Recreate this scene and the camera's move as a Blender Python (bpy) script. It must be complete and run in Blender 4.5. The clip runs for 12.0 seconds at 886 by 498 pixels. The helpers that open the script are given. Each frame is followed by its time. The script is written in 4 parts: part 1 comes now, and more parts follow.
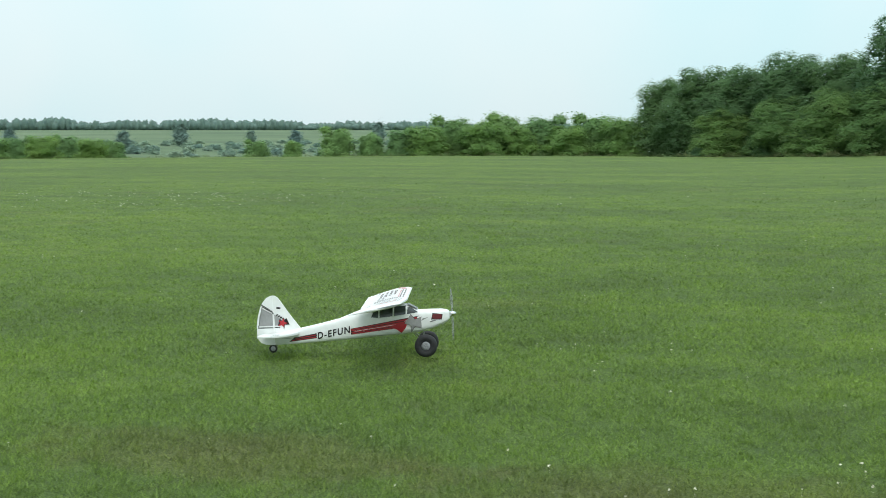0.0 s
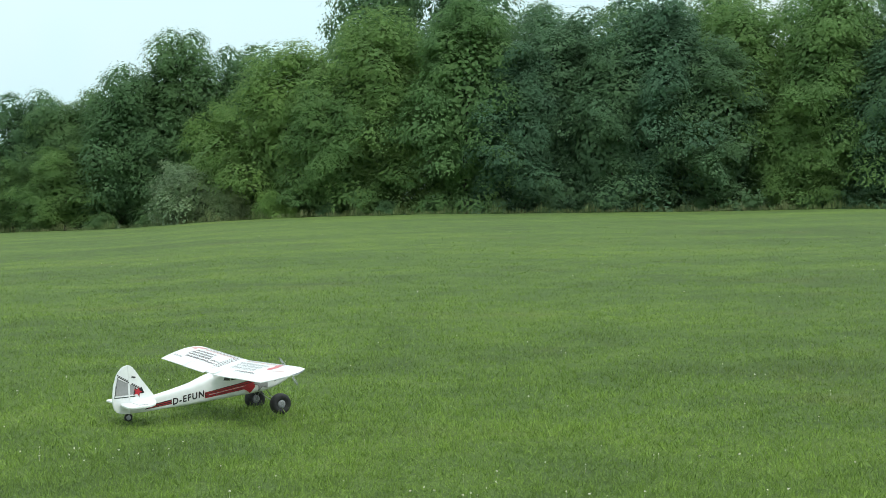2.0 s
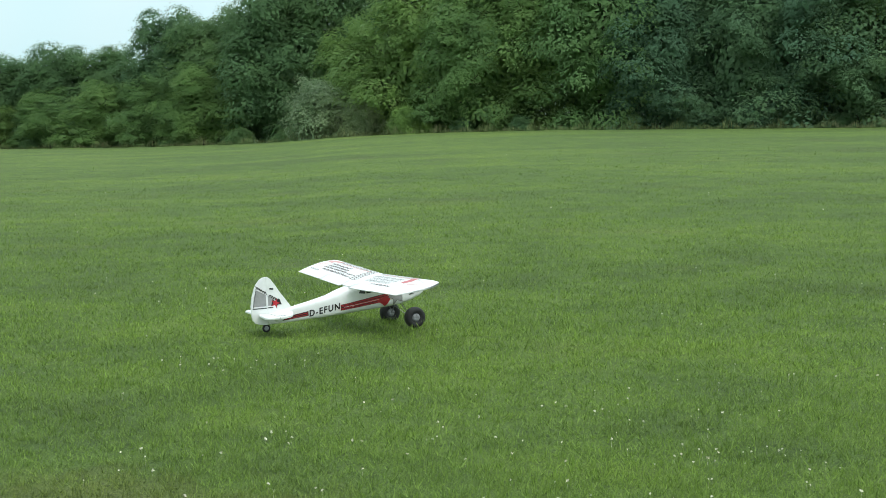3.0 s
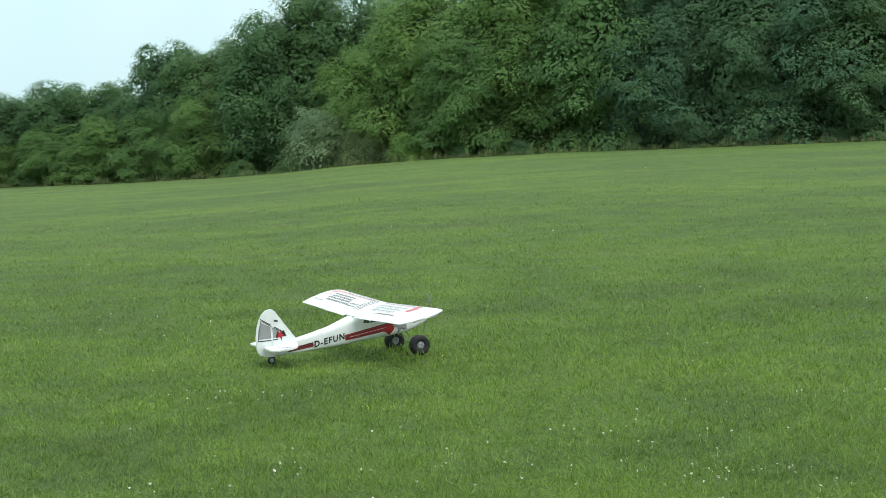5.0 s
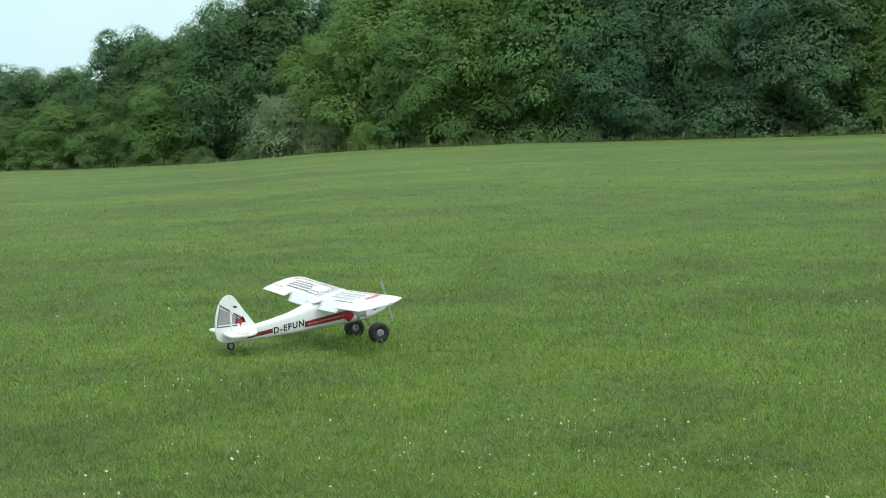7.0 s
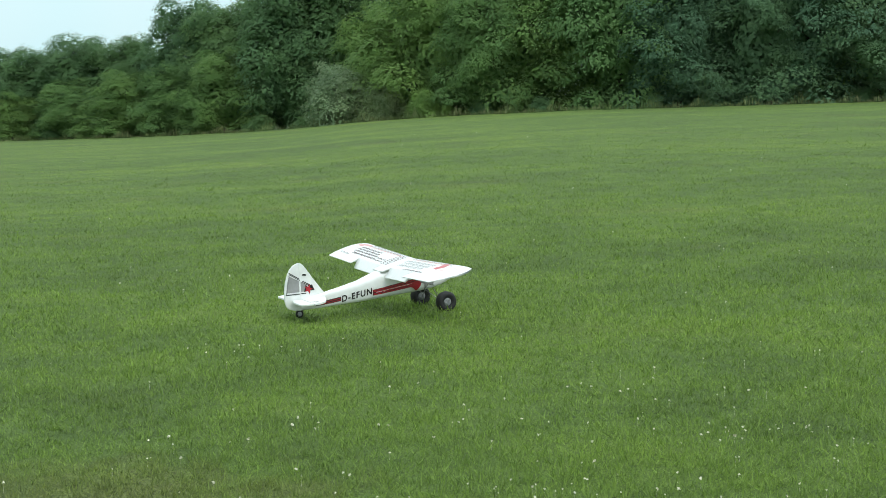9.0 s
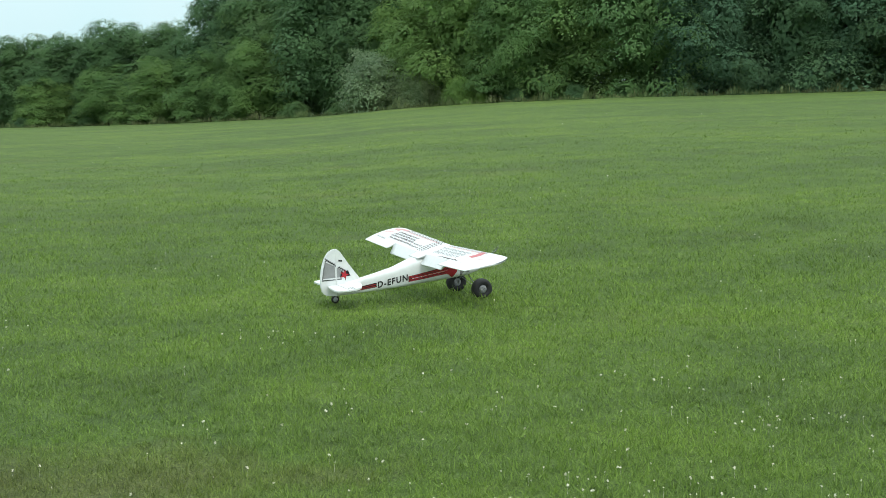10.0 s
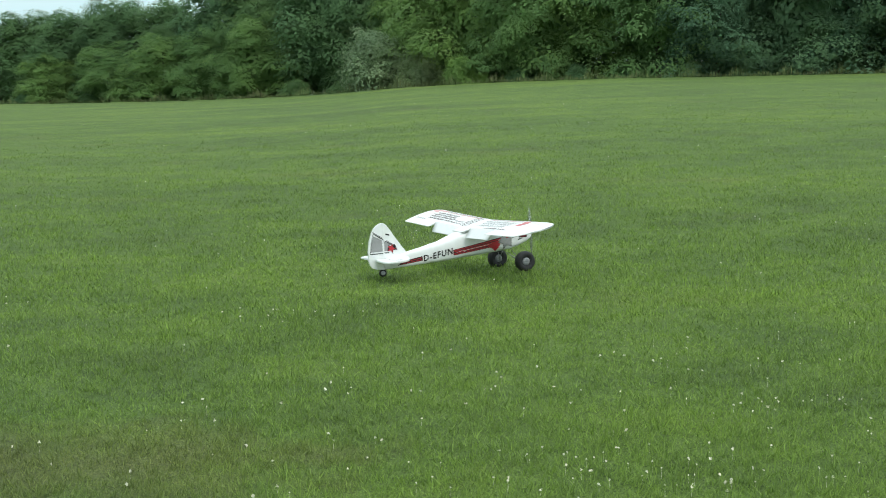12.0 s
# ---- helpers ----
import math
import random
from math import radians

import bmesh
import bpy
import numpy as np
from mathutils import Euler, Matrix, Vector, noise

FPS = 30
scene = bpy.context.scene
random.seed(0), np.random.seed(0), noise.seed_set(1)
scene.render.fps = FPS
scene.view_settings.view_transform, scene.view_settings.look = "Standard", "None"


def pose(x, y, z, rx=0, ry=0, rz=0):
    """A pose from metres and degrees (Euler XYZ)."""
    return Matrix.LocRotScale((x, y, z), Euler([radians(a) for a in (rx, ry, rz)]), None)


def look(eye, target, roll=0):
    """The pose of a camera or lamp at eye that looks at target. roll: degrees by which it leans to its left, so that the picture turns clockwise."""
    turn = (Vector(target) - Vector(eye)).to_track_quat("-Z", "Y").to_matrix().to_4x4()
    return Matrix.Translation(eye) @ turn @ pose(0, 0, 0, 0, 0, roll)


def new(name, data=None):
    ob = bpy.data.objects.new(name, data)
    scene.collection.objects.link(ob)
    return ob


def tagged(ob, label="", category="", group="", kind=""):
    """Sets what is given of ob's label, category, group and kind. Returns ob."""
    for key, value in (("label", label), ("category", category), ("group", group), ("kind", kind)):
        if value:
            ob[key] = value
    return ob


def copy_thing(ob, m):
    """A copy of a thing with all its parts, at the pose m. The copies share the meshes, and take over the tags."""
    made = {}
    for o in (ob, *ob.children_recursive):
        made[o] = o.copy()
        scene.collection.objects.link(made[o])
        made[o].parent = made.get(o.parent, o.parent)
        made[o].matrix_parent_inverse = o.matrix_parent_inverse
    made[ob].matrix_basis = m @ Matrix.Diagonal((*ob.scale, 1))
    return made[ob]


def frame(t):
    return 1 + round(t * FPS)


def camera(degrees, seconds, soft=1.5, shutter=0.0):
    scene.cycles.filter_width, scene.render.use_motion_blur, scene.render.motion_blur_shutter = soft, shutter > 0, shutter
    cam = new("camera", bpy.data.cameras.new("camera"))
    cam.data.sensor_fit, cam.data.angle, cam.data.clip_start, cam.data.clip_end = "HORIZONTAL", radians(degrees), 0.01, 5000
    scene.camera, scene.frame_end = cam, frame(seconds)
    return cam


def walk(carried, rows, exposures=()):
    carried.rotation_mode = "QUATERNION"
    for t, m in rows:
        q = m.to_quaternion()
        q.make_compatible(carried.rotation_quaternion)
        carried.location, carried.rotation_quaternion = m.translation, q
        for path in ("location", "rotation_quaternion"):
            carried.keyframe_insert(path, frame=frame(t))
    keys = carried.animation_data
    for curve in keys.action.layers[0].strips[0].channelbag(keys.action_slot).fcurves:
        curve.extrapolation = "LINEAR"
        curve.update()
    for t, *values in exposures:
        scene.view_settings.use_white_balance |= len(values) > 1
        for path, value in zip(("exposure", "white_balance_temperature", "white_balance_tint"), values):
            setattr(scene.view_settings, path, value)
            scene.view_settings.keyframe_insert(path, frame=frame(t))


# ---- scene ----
from collections import namedtuple

EYE = Vector((0.0, 0.0, 1.10))


def aim(yaw, pitch, roll):
    """A camera pose at the standing place: degrees to the left, upwards, and leaning to the right."""
    return pose(EYE.x, EYE.y, EYE.z, 90 + pitch, 0, yaw) @ pose(0, 0, 0, 0, 0, -roll)


# ---- camera: a hand-held pan from one standing place ----
cam = camera(33.55, 12.0, soft=0.75, shutter=0.1)
walk(cam, [(t, aim(a, b, c)) for t, a, b, c in (
    (0.0, 25.60, -4.47, 0.03),
    (0.2, 21.58, -4.82, 0.55),
    (0.3, 19.23, -6.22, 0.90),
    (0.4, 16.65, -7.50, 0.72),
    (0.5, 13.95, -7.37, 0.46),
    (0.6, 11.00, -7.36, 0.62),
    (0.7, 8.30, -7.78, 0.68),
    (0.8, 5.85, -7.76, 0.66),
    (0.9, 3.74, -6.89, 0.56),
    (1.0, 1.93, -6.10, 0.51),
    (1.2, -1.00, -4.56, 0.06),
    (1.3, -2.30, -3.51, -0.12),
    (1.5, -4.42, -2.75, -0.56),
    (2.0, -7.49, -1.52, 0.08),
    (2.5, -6.61, -4.12, -0.01),
    (2.8, -3.69, -4.65, -0.02),
    (3.0, -2.29, -4.80, -0.06),
    (3.2, -3.25, -4.18, 0.34),
    (4.8, -2.60, -3.82, 1.50),
    (5.0, -2.18, -3.78, 1.62),
    (5.5, -2.01, -3.75, 1.69),
    (6.0, -1.21, -3.44, 1.86),
    (6.5, -1.97, -3.06, 1.43),
    (7.0, -3.73, -4.22, 0.94),
    (7.2, -4.01, -6.37, 0.36),
    (8.8, -1.99, -5.60, 1.00),
    (9.0, -1.40, -5.45, 1.14),
    (9.5, -0.63, -5.15, 1.32),
    (10.0, -0.06, -5.92, 1.00),
    (10.5, -0.23, -6.29, 0.91),
    (11.0, -0.22, -6.69, 0.62),
    (11.5, -0.39, -7.12, 0.45),
    (11.8, -0.29, -6.93, 0.52),
    (12.0, -0.04, -6.72, 0.59),
)], exposures=((0.0, -0.08), (0.5, -0.17), (1.0, -0.03), (12.0, -0.03)))

# ---- light: bright overcast sky ----
SUN_ELEV, SUN_AZ = 58.0, 150.0          # high, behind the camera to the right
world = bpy.data.worlds.new("sky")
scene.world = world
world.use_nodes = True
wn, wl = world.node_tree.nodes, world.node_tree.links
wn.clear()
w_out = wn.new("ShaderNodeOutputWorld")
w_bg = wn.new("ShaderNodeBackground")
w_sky = wn.new("ShaderNodeTexSky")
w_sky.sky_type = "NISHITA"
w_sky.sun_disc = False
w_sky.sun_elevation = radians(SUN_ELEV)
w_sky.sun_rotation = radians(SUN_AZ)
w_sky.air_density, w_sky.dust_density, w_sky.ozone_density = 1.0, 2.0, 1.0
w_scale = wn.new("ShaderNodeVectorMath")
w_scale.operation = "SCALE"
w_scale.inputs["Scale"].default_value = 0.10
w_noise = wn.new("ShaderNodeTexNoise")
w_noise.inputs["Scale"].default_value = 2.2
w_noise.inputs["Detail"].default_value = 4.0
w_co = wn.new("ShaderNodeTexCoord")
w_ramp = wn.new("ShaderNodeValToRGB")
w_ramp.color_ramp.elements[0].position, w_ramp.color_ramp.elements[1].position = 0.35, 0.68
w_ramp.color_ramp.elements[0].color = (0.69, 0.95, 1.0, 1)
w_ramp.color_ramp.elements[1].color = (0.94, 0.99, 1.0, 1)
w_mix = wn.new("ShaderNodeMix")
w_mix.data_type = "RGBA"
w_mix.inputs["Factor"].default_value = 0.90
wl.new(w_co.outputs["Generated"], w_noise.inputs["Vector"])
wl.new(w_noise.outputs["Fac"], w_ramp.inputs["Fac"])
wl.new(w_sky.outputs["Color"], w_scale.inputs[0])
wl.new(w_scale.outputs["Vector"], w_mix.inputs["A"])
wl.new(w_ramp.outputs["Color"], w_mix.inputs["B"])
wl.new(w_mix.outputs["Result"], w_bg.inputs["Color"])
# an overcast sky is brighter towards the zenith than at the horizon
w_sep = wn.new("ShaderNodeSeparateXYZ")
w_rise = wn.new("ShaderNodeMapRange")
w_rise.inputs["From Min"].default_value, w_rise.inputs["From Max"].default_value = 0.0, 1.0
w_rise.inputs["To Min"].default_value, w_rise.inputs["To Max"].default_value = 1.02, 1.9
wl.new(w_co.outputs["Generated"], w_sep.inputs["Vector"])
wl.new(w_sep.outputs["Z"], w_rise.inputs["Value"])
wl.new(w_rise.outputs["Result"], w_bg.inputs["Strength"])
wl.new(w_bg.outputs["Background"], w_out.inputs["Surface"])

sun_data = bpy.data.lights.new("sun", "SUN")
sun_data.energy, sun_data.angle, sun_data.color = 1.25, radians(20), (1.0, 0.96, 0.88)
sun = new("sun", sun_data)
a, e = radians(SUN_AZ), radians(SUN_ELEV)
sun.matrix_world = look((20 * math.sin(a) * math.cos(e), 20 * math.cos(a) * math.cos(e), 20 * math.sin(e)), (0, 0, 0))
scene.view_settings.exposure = 0.0


# ---- materials ----
def material(name, rough=0.6, metal=0.0):
    m = bpy.data.materials.new(name)
    m.use_nodes = True
    b = m.node_tree.nodes["Principled BSDF"]
    b.inputs["Roughness"].default_value, b.inputs["Metallic"].default_value = rough, metal
    return m, m.node_tree.nodes, m.node_tree.links, b


def ramp(nodes, stops):
    r = nodes.new("ShaderNodeValToRGB")
    els = r.color_ramp.elements
    while len(els) < len(stops):
        els.new(0.5)
    for el, (p, c) in zip(els, stops):
        el.position, el.color = p, (*c, 1)
    return r


def noise_node(nodes, links, scale, detail=4.0, co=None, rough=0.55):
    n = nodes.new("ShaderNodeTexNoise")
    n.inputs["Scale"].default_value, n.inputs["Detail"].default_value, n.inputs["Roughness"].default_value = scale, detail, rough
    if co is not None:
        links.new(co, n.inputs["Vector"])
    return n


def mixed(nodes, links, kind, fac, a, b):
    m = nodes.new("ShaderNodeMix")
    m.data_type, m.blend_type = "RGBA", kind
    for key, v in (("Factor", fac), ("A", a), ("B", b)):
        if isinstance(v, (int, float)):
            m.inputs[key].default_value = v
        elif isinstance(v, tuple):
            m.inputs[key].default_value = (*v, 1)
        else:
            links.new(v, m.inputs[key])
    return m.outputs["Result"]


def plain(name, colour, rough=0.5, metal=0.0, grain=60.0, spread=0.06, bump=0.0):
    """A near-uniform surface with slight mottling at two scales."""
    m, n, l, b = material(name, rough, metal)
    co = n.new("ShaderNodeTexCoord").outputs["Object"]
    fine = noise_node(n, l, grain, 5, co)
    wide = noise_node(n, l, grain / 9, 2, co)
    lo, hi = [tuple(max(0, c * (1 + s * spread)) for c in colour) for s in (-1.6, 0.8)]
    r1 = ramp(n, [(0.3, lo), (0.7, hi)])
    l.new(fine.outputs["Fac"], r1.inputs["Fac"])
    r2 = ramp(n, [(0.3, (1 - spread,) * 3), (0.7, (1, 1, 1))])
    l.new(wide.outputs["Fac"], r2.inputs["Fac"])
    l.new(mixed(n, l, "MULTIPLY", 1.0, r1.outputs["Color"], r2.outputs["Color"]), b.inputs["Base Color"])
    if bump:
        bp = n.new("ShaderNodeBump")
        bp.inputs["Strength"].default_value, bp.inputs["Distance"].default_value = bump, 0.002
        l.new(fine.outputs["Fac"], bp.inputs["Height"])
        l.new(bp.outputs["Normal"], b.inputs["Normal"])
    return m


# dry, worn places in the lawn: middle and half widths
WORN = ((-1.10, 4.00, 0.95, 0.42), (-2.75, 4.10, 0.8, 0.4))


def turf_colour(n, l, stops):
    """Patchy lawn colour by place: broad bands, patches and tufts."""
    co = n.new("ShaderNodeTexCoord").outputs["Object"]
    mp = n.new("ShaderNodeMapping")
    mp.inputs["Scale"].default_value = (0.55, 1.0, 1.0)
    l.new(co, mp.inputs["Vector"])
    wide = noise_node(n, l, 0.22, 3, mp.outputs["Vector"])
    mid = noise_node(n, l, 1.3, 5, co, 0.65)
    add = n.new("ShaderNodeMath")
    add.operation = "MULTIPLY_ADD"
    add.inputs[1].default_value, add.inputs[2].default_value = 0.5, 0.0
    l.new(wide.outputs["Fac"], add.inputs[0])
    add2 = n.new("ShaderNodeMath")
    add2.operation = "MULTIPLY_ADD"
    add2.inputs[1].default_value = 0.5
    l.new(mid.outputs["Fac"], add2.inputs[0])
    l.new(add.outputs[0], add2.inputs[2])
    r = ramp(n, stops)
    l.new(add2.outputs[0], r.inputs["Fac"])
    # worn, dry patches
    dry = noise_node(n, l, 0.42, 7, co, 0.68)
    dr = ramp(n, [(0.56, (0, 0, 0)), (0.72, (0.45, 0.45, 0.45))])
    l.new(dry.outputs["Fac"], dr.inputs["Fac"])
    col = mixed(n, l, "MIX", dr.outputs["Color"], r.outputs["Color"], (0.165, 0.160, 0.070))
    ragged = noise_node(n, l, 3.2, 6, co, 0.7)
    for cx, cy, wx, wy in WORN:
        at = n.new("ShaderNodeMapping")
        at.vector_type = "TEXTURE"
        at.inputs["Location"].default_value, at.inputs["Scale"].default_value = (cx, cy, 0), (wx, wy, 50)
        l.new(co, at.inputs["Vector"])
        ln = n.new("ShaderNodeVectorMath")
        ln.operation = "LENGTH"
        l.new(at.outputs["Vector"], ln.inputs[0])
        rag = n.new("ShaderNodeMath")
        rag.operation = "MULTIPLY_ADD"
        rag.inputs[1].default_value = 2.6
        l.new(ragged.outputs["Fac"], rag.inputs[0])
        l.new(ln.outputs["Value"], rag.inputs[2])
        wr = ramp(n, [(0.0, (0.6, 0.6, 0.6)), (0.75, (0.3, 0.3, 0.3)), (1.0, (0, 0, 0))])
        sc = n.new("ShaderNodeMapRange")
        sc.inputs["From Min"].default_value, sc.inputs["From Max"].default_value = 0.8, 2.5
        l.new(rag.outputs[0], sc.inputs["Value"])
        l.new(sc.outputs["Result"], wr.inputs["Fac"])
        col = mixed(n, l, "MIX", wr.outputs["Color"], col, (0.158, 0.140, 0.068))
    return col, co


def ground_material():
    m, n, l, b = material("turf", 0.9)
    col, co = turf_colour(n, l, [(0.40, (0.090, 0.137, 0.042)), (0.46, (0.101, 0.158, 0.043)), (0.52, (0.120, 0.184, 0.044)), (0.60, (0.148, 0.215, 0.046))])
    tuft = noise_node(n, l, 9.0, 6, co, 0.75)
    r = ramp(n, [(0.3, (0.72, 0.75, 0.68)), (0.5, (0.95, 0.96, 0.92)), (0.72, (1.15, 1.12, 1.05))])
    l.new(tuft.outputs["Fac"], r.inputs["Fac"])
    thatch = noise_node(n, l, 130.0, 4, co, 0.7)
    tr = ramp(n, [(0.36, (0.30, 0.33, 0.28)), (0.53, (0.95, 0.95, 0.93)), (0.66, (1.5, 1.45, 1.35))])
    l.new(thatch.outputs["Fac"], tr.inputs["Fac"])
    near = mixed(n, l, "MULTIPLY", 1.0, mixed(n, l, "MULTIPLY", 1.0, col, r.outputs["Color"]), tr.outputs["Color"])
    # beyond the mown field: rough pasture, haze painted in as a paler, greyer colour
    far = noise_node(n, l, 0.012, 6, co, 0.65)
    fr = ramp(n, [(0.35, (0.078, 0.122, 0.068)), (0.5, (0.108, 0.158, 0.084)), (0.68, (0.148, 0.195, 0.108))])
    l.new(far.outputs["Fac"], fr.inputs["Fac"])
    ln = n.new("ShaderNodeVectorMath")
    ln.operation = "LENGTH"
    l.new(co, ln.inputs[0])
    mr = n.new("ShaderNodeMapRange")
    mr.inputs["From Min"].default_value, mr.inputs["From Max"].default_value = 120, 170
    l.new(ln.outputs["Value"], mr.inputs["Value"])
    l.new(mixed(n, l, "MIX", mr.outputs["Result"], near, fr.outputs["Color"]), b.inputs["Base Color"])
    bp = n.new("ShaderNodeBump")
    bp.inputs["Strength"].default_value, bp.inputs["Distance"].default_value = 0.7, 0.03
    fine = noise_node(n, l, 45.0, 5, co, 0.7)
    l.new(fine.outputs["Fac"], bp.inputs["Height"])
    l.new(bp.outputs["Normal"], b.inputs["Normal"])
    b.inputs["Specular IOR Level"].default_value = 0.2
    return m


def blade_material(name, stops, tint=0.5, translucent=0.3):
    """Grass or leaves: colour by place, then by the single blade, with light passing through."""
    m, n, l, b = material(name, 0.55)
    col, co = turf_colour(n, l, stops)
    geo = n.new("ShaderNodeNewGeometry")
    r = ramp(n, [(0.0, (0.54, 0.58, 0.50)), (0.45, (0.98, 1.0, 0.94)), (0.80, (1.22, 1.22, 1.08)), (0.97, (1.42, 1.38, 1.25))])
    l.new(geo.outputs["Random Per Island"], r.inputs["Fac"])
    c = mixed(n, l, "MULTIPLY", tint * 2, col, r.outputs["Color"])
    l.new(c, b.inputs["Base Color"])
    b.inputs["Specular IOR Level"].default_value = 0.25
    tr = n.new("ShaderNodeBsdfTranslucent")
    l.new(c, tr.inputs["Color"])
    mx = n.new("ShaderNodeMixShader")
    mx.inputs["Fac"].default_value = translucent
    l.new(b.outputs["BSDF"], mx.inputs[1])
    l.new(tr.outputs["BSDF"], mx.inputs[2])
    l.new(mx.outputs["Shader"], n["Material Output"].inputs["Surface"])
    return m


def leaf_material(name, dark, mid, light, translucent=0.3):
    m, n, l, b = material(name, 0.5)
    geo = n.new("ShaderNodeNewGeometry")
    info = n.new("ShaderNodeObjectInfo")
    co = n.new("ShaderNodeTexCoord").outputs["Object"]
    wide = noise_node(n, l, 0.45, 3, co)
    r = ramp(n, [(0.0, dark), (0.5, mid), (1.0, light)])
    l.new(geo.outputs["Random Per Island"], r.inputs["Fac"])
    r2 = ramp(n, [(0.3, (0.80, 0.86, 0.86)), (0.7, (1.10, 1.08, 0.98))])
    l.new(wide.outputs["Fac"], r2.inputs["Fac"])
    r3 = ramp(n, [(0.0, (0.82, 0.89, 0.96)), (1.0, (1.12, 1.09, 0.98))])
    l.new(info.outputs["Random"], r3.inputs["Fac"])
    c = mixed(n, l, "MULTIPLY", 1.0, mixed(n, l, "MULTIPLY", 1.0, r.outputs["Color"], r2.outputs["Color"]), r3.outputs["Color"])
    leafy = noise_node(n, l, 7.0, 4, co, 0.72)
    r4 = ramp(n, [(0.36, (1.20, 1.22, 1.22)), (0.50, (1.30, 1.30, 1.28)), (0.64, (1.40, 1.38, 1.32))])
    l.new(leafy.outputs["Fac"], r4.inputs["Fac"])
    c = mixed(n, l, "MULTIPLY", 1.0, c, r4.outputs["Color"])
    bp = n.new("ShaderNodeBump")
    bp.inputs["Strength"].default_value, bp.inputs["Distance"].default_value = 0.5, 0.08
    l.new(leafy.outputs["Fac"], bp.inputs["Height"])
    l.new(bp.outputs["Normal"], b.inputs["Normal"])
    l.new(c, b.inputs["Base Color"])
    b.inputs["Specular IOR Level"].default_value = 0.15
    tr = n.new("ShaderNodeBsdfTranslucent")
    l.new(c, tr.inputs["Color"])
    mx = n.new("ShaderNodeMixShader")
    mx.inputs["Fac"].default_value = translucent
    l.new(b.outputs["BSDF"], mx.inputs[1])
    l.new(tr.outputs["BSDF"], mx.inputs[2])
    l.new(mx.outputs["Shader"], n["Material Output"].inputs["Surface"])
    return m


TURF = ground_material()
GRASS = blade_material("grass_blade", [(0.40, (0.140, 0.204, 0.055)), (0.46, (0.150, 0.229, 0.054)), (0.52, (0.172, 0.262, 0.056)), (0.60, (0.192, 0.292, 0.056))])
WEED = blade_material("tall_grass", [(0.36, (0.18, 0.22, 0.10)), (0.5, (0.17, 0.22, 0.09)), (0.64, (0.29, 0.29, 0.17))])
LEAF = leaf_material("locust_leaf", (0.145, 0.236, 0.088), (0.150, 0.244, 0.090), (0.157, 0.252, 0.092), 0.5)
# darker, bluer than the locust leaf above; most locusts right of bearing 10
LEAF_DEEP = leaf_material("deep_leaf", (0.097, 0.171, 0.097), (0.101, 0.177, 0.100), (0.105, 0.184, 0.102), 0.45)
LEAF_MID = leaf_material("hedge_leaf", (0.170, 0.274, 0.113), (0.182, 0.290, 0.118), (0.197, 0.306, 0.124), 0.45)
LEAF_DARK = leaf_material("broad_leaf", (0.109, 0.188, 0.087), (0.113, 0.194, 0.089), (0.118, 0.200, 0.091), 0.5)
LEAF_SILVER = leaf_material("silver_leaf", (0.14, 0.205, 0.105), (0.18, 0.245, 0.13), (0.27, 0.33, 0.21), 0.4)
LEAF_LIGHT = leaf_material("shrub_leaf", (0.160, 0.258, 0.080), (0.180, 0.285, 0.088), (0.203, 0.310, 0.098), 0.45)
# far woods and lone trees: distance haze painted in as a paler, bluer base
LEAF_FAR_HAZED = leaf_material("hazed_far_leaf", (0.125, 0.190, 0.178), (0.140, 0.206, 0.194), (0.158, 0.226, 0.212), 0.3)
# pasture scrub: its grey-green holds the haze of the distance as colour
LEAF_SCRUB_HAZED = leaf_material("hazed_scrub_leaf", (0.18, 0.26, 0.21), (0.21, 0.29, 0.24), (0.26, 0.34, 0.28), 0.3)
BARK = plain("bark", (0.09, 0.075, 0.06), 0.9, 0, 14, 0.3, 0.5)
PETAL = plain("clover_petal", (0.80, 0.77, 0.62), 0.7, 0, 200, 0.1)
FOAM = plain("white_foam", (0.80, 0.81, 0.80), 0.42, 0, 40, 0.035, 0.03)
RUBBER = plain("black_foam_rubber", (0.022, 0.022, 0.024), 0.75, 0, 90, 0.3, 0.3)
GREY = plain("grey_plastic", (0.32, 0.33, 0.35), 0.45, 0, 80, 0.08)
STEEL = plain("steel_wire", (0.35, 0.35, 0.36), 0.35, 0.9, 120, 0.1)
ALUMINIUM = plain("spinner_metal", (0.72, 0.72, 0.74), 0.25, 1.0, 120, 0.05)
RED = plain("red_print", (0.44, 0.022, 0.034), 0.38, 0, 70, 0.1)
MAROON = plain("maroon_print", (0.15, 0.012, 0.02), 0.38, 0, 70, 0.12)
PALE_GREY = plain("pale_grey_print", (0.60, 0.58, 0.57), 0.4, 0, 70, 0.08)
PALE_RED = plain("faded_red_print", (0.74, 0.38, 0.38), 0.45, 0, 70, 0.1)
DARK_GREY = plain("dark_grey_print", (0.12, 0.085, 0.085), 0.55, 0, 70, 0.12)
MID_RED = plain("light_red_print", (0.60, 0.13, 0.14), 0.42, 0, 70, 0.1)
BLACK = plain("black_print", (0.018, 0.018, 0.02), 0.38, 0, 70, 0.15)
SILVER = plain("grey_print", (0.31, 0.31, 0.31), 0.4, 0, 70, 0.08)
GLASS = plain("tinted_window_print", (0.055, 0.065, 0.065), 0.15, 0, 30, 0.25)
PROP = plain("propeller_plastic", (0.42, 0.44, 0.46), 0.35, 0, 60, 0.15)
pn, pl = PROP.node_tree.nodes, PROP.node_tree.links
p_mix, p_clear = pn.new("ShaderNodeMixShader"), pn.new("ShaderNodeBsdfTransparent")
p_mix.inputs["Fac"].default_value = 0.68
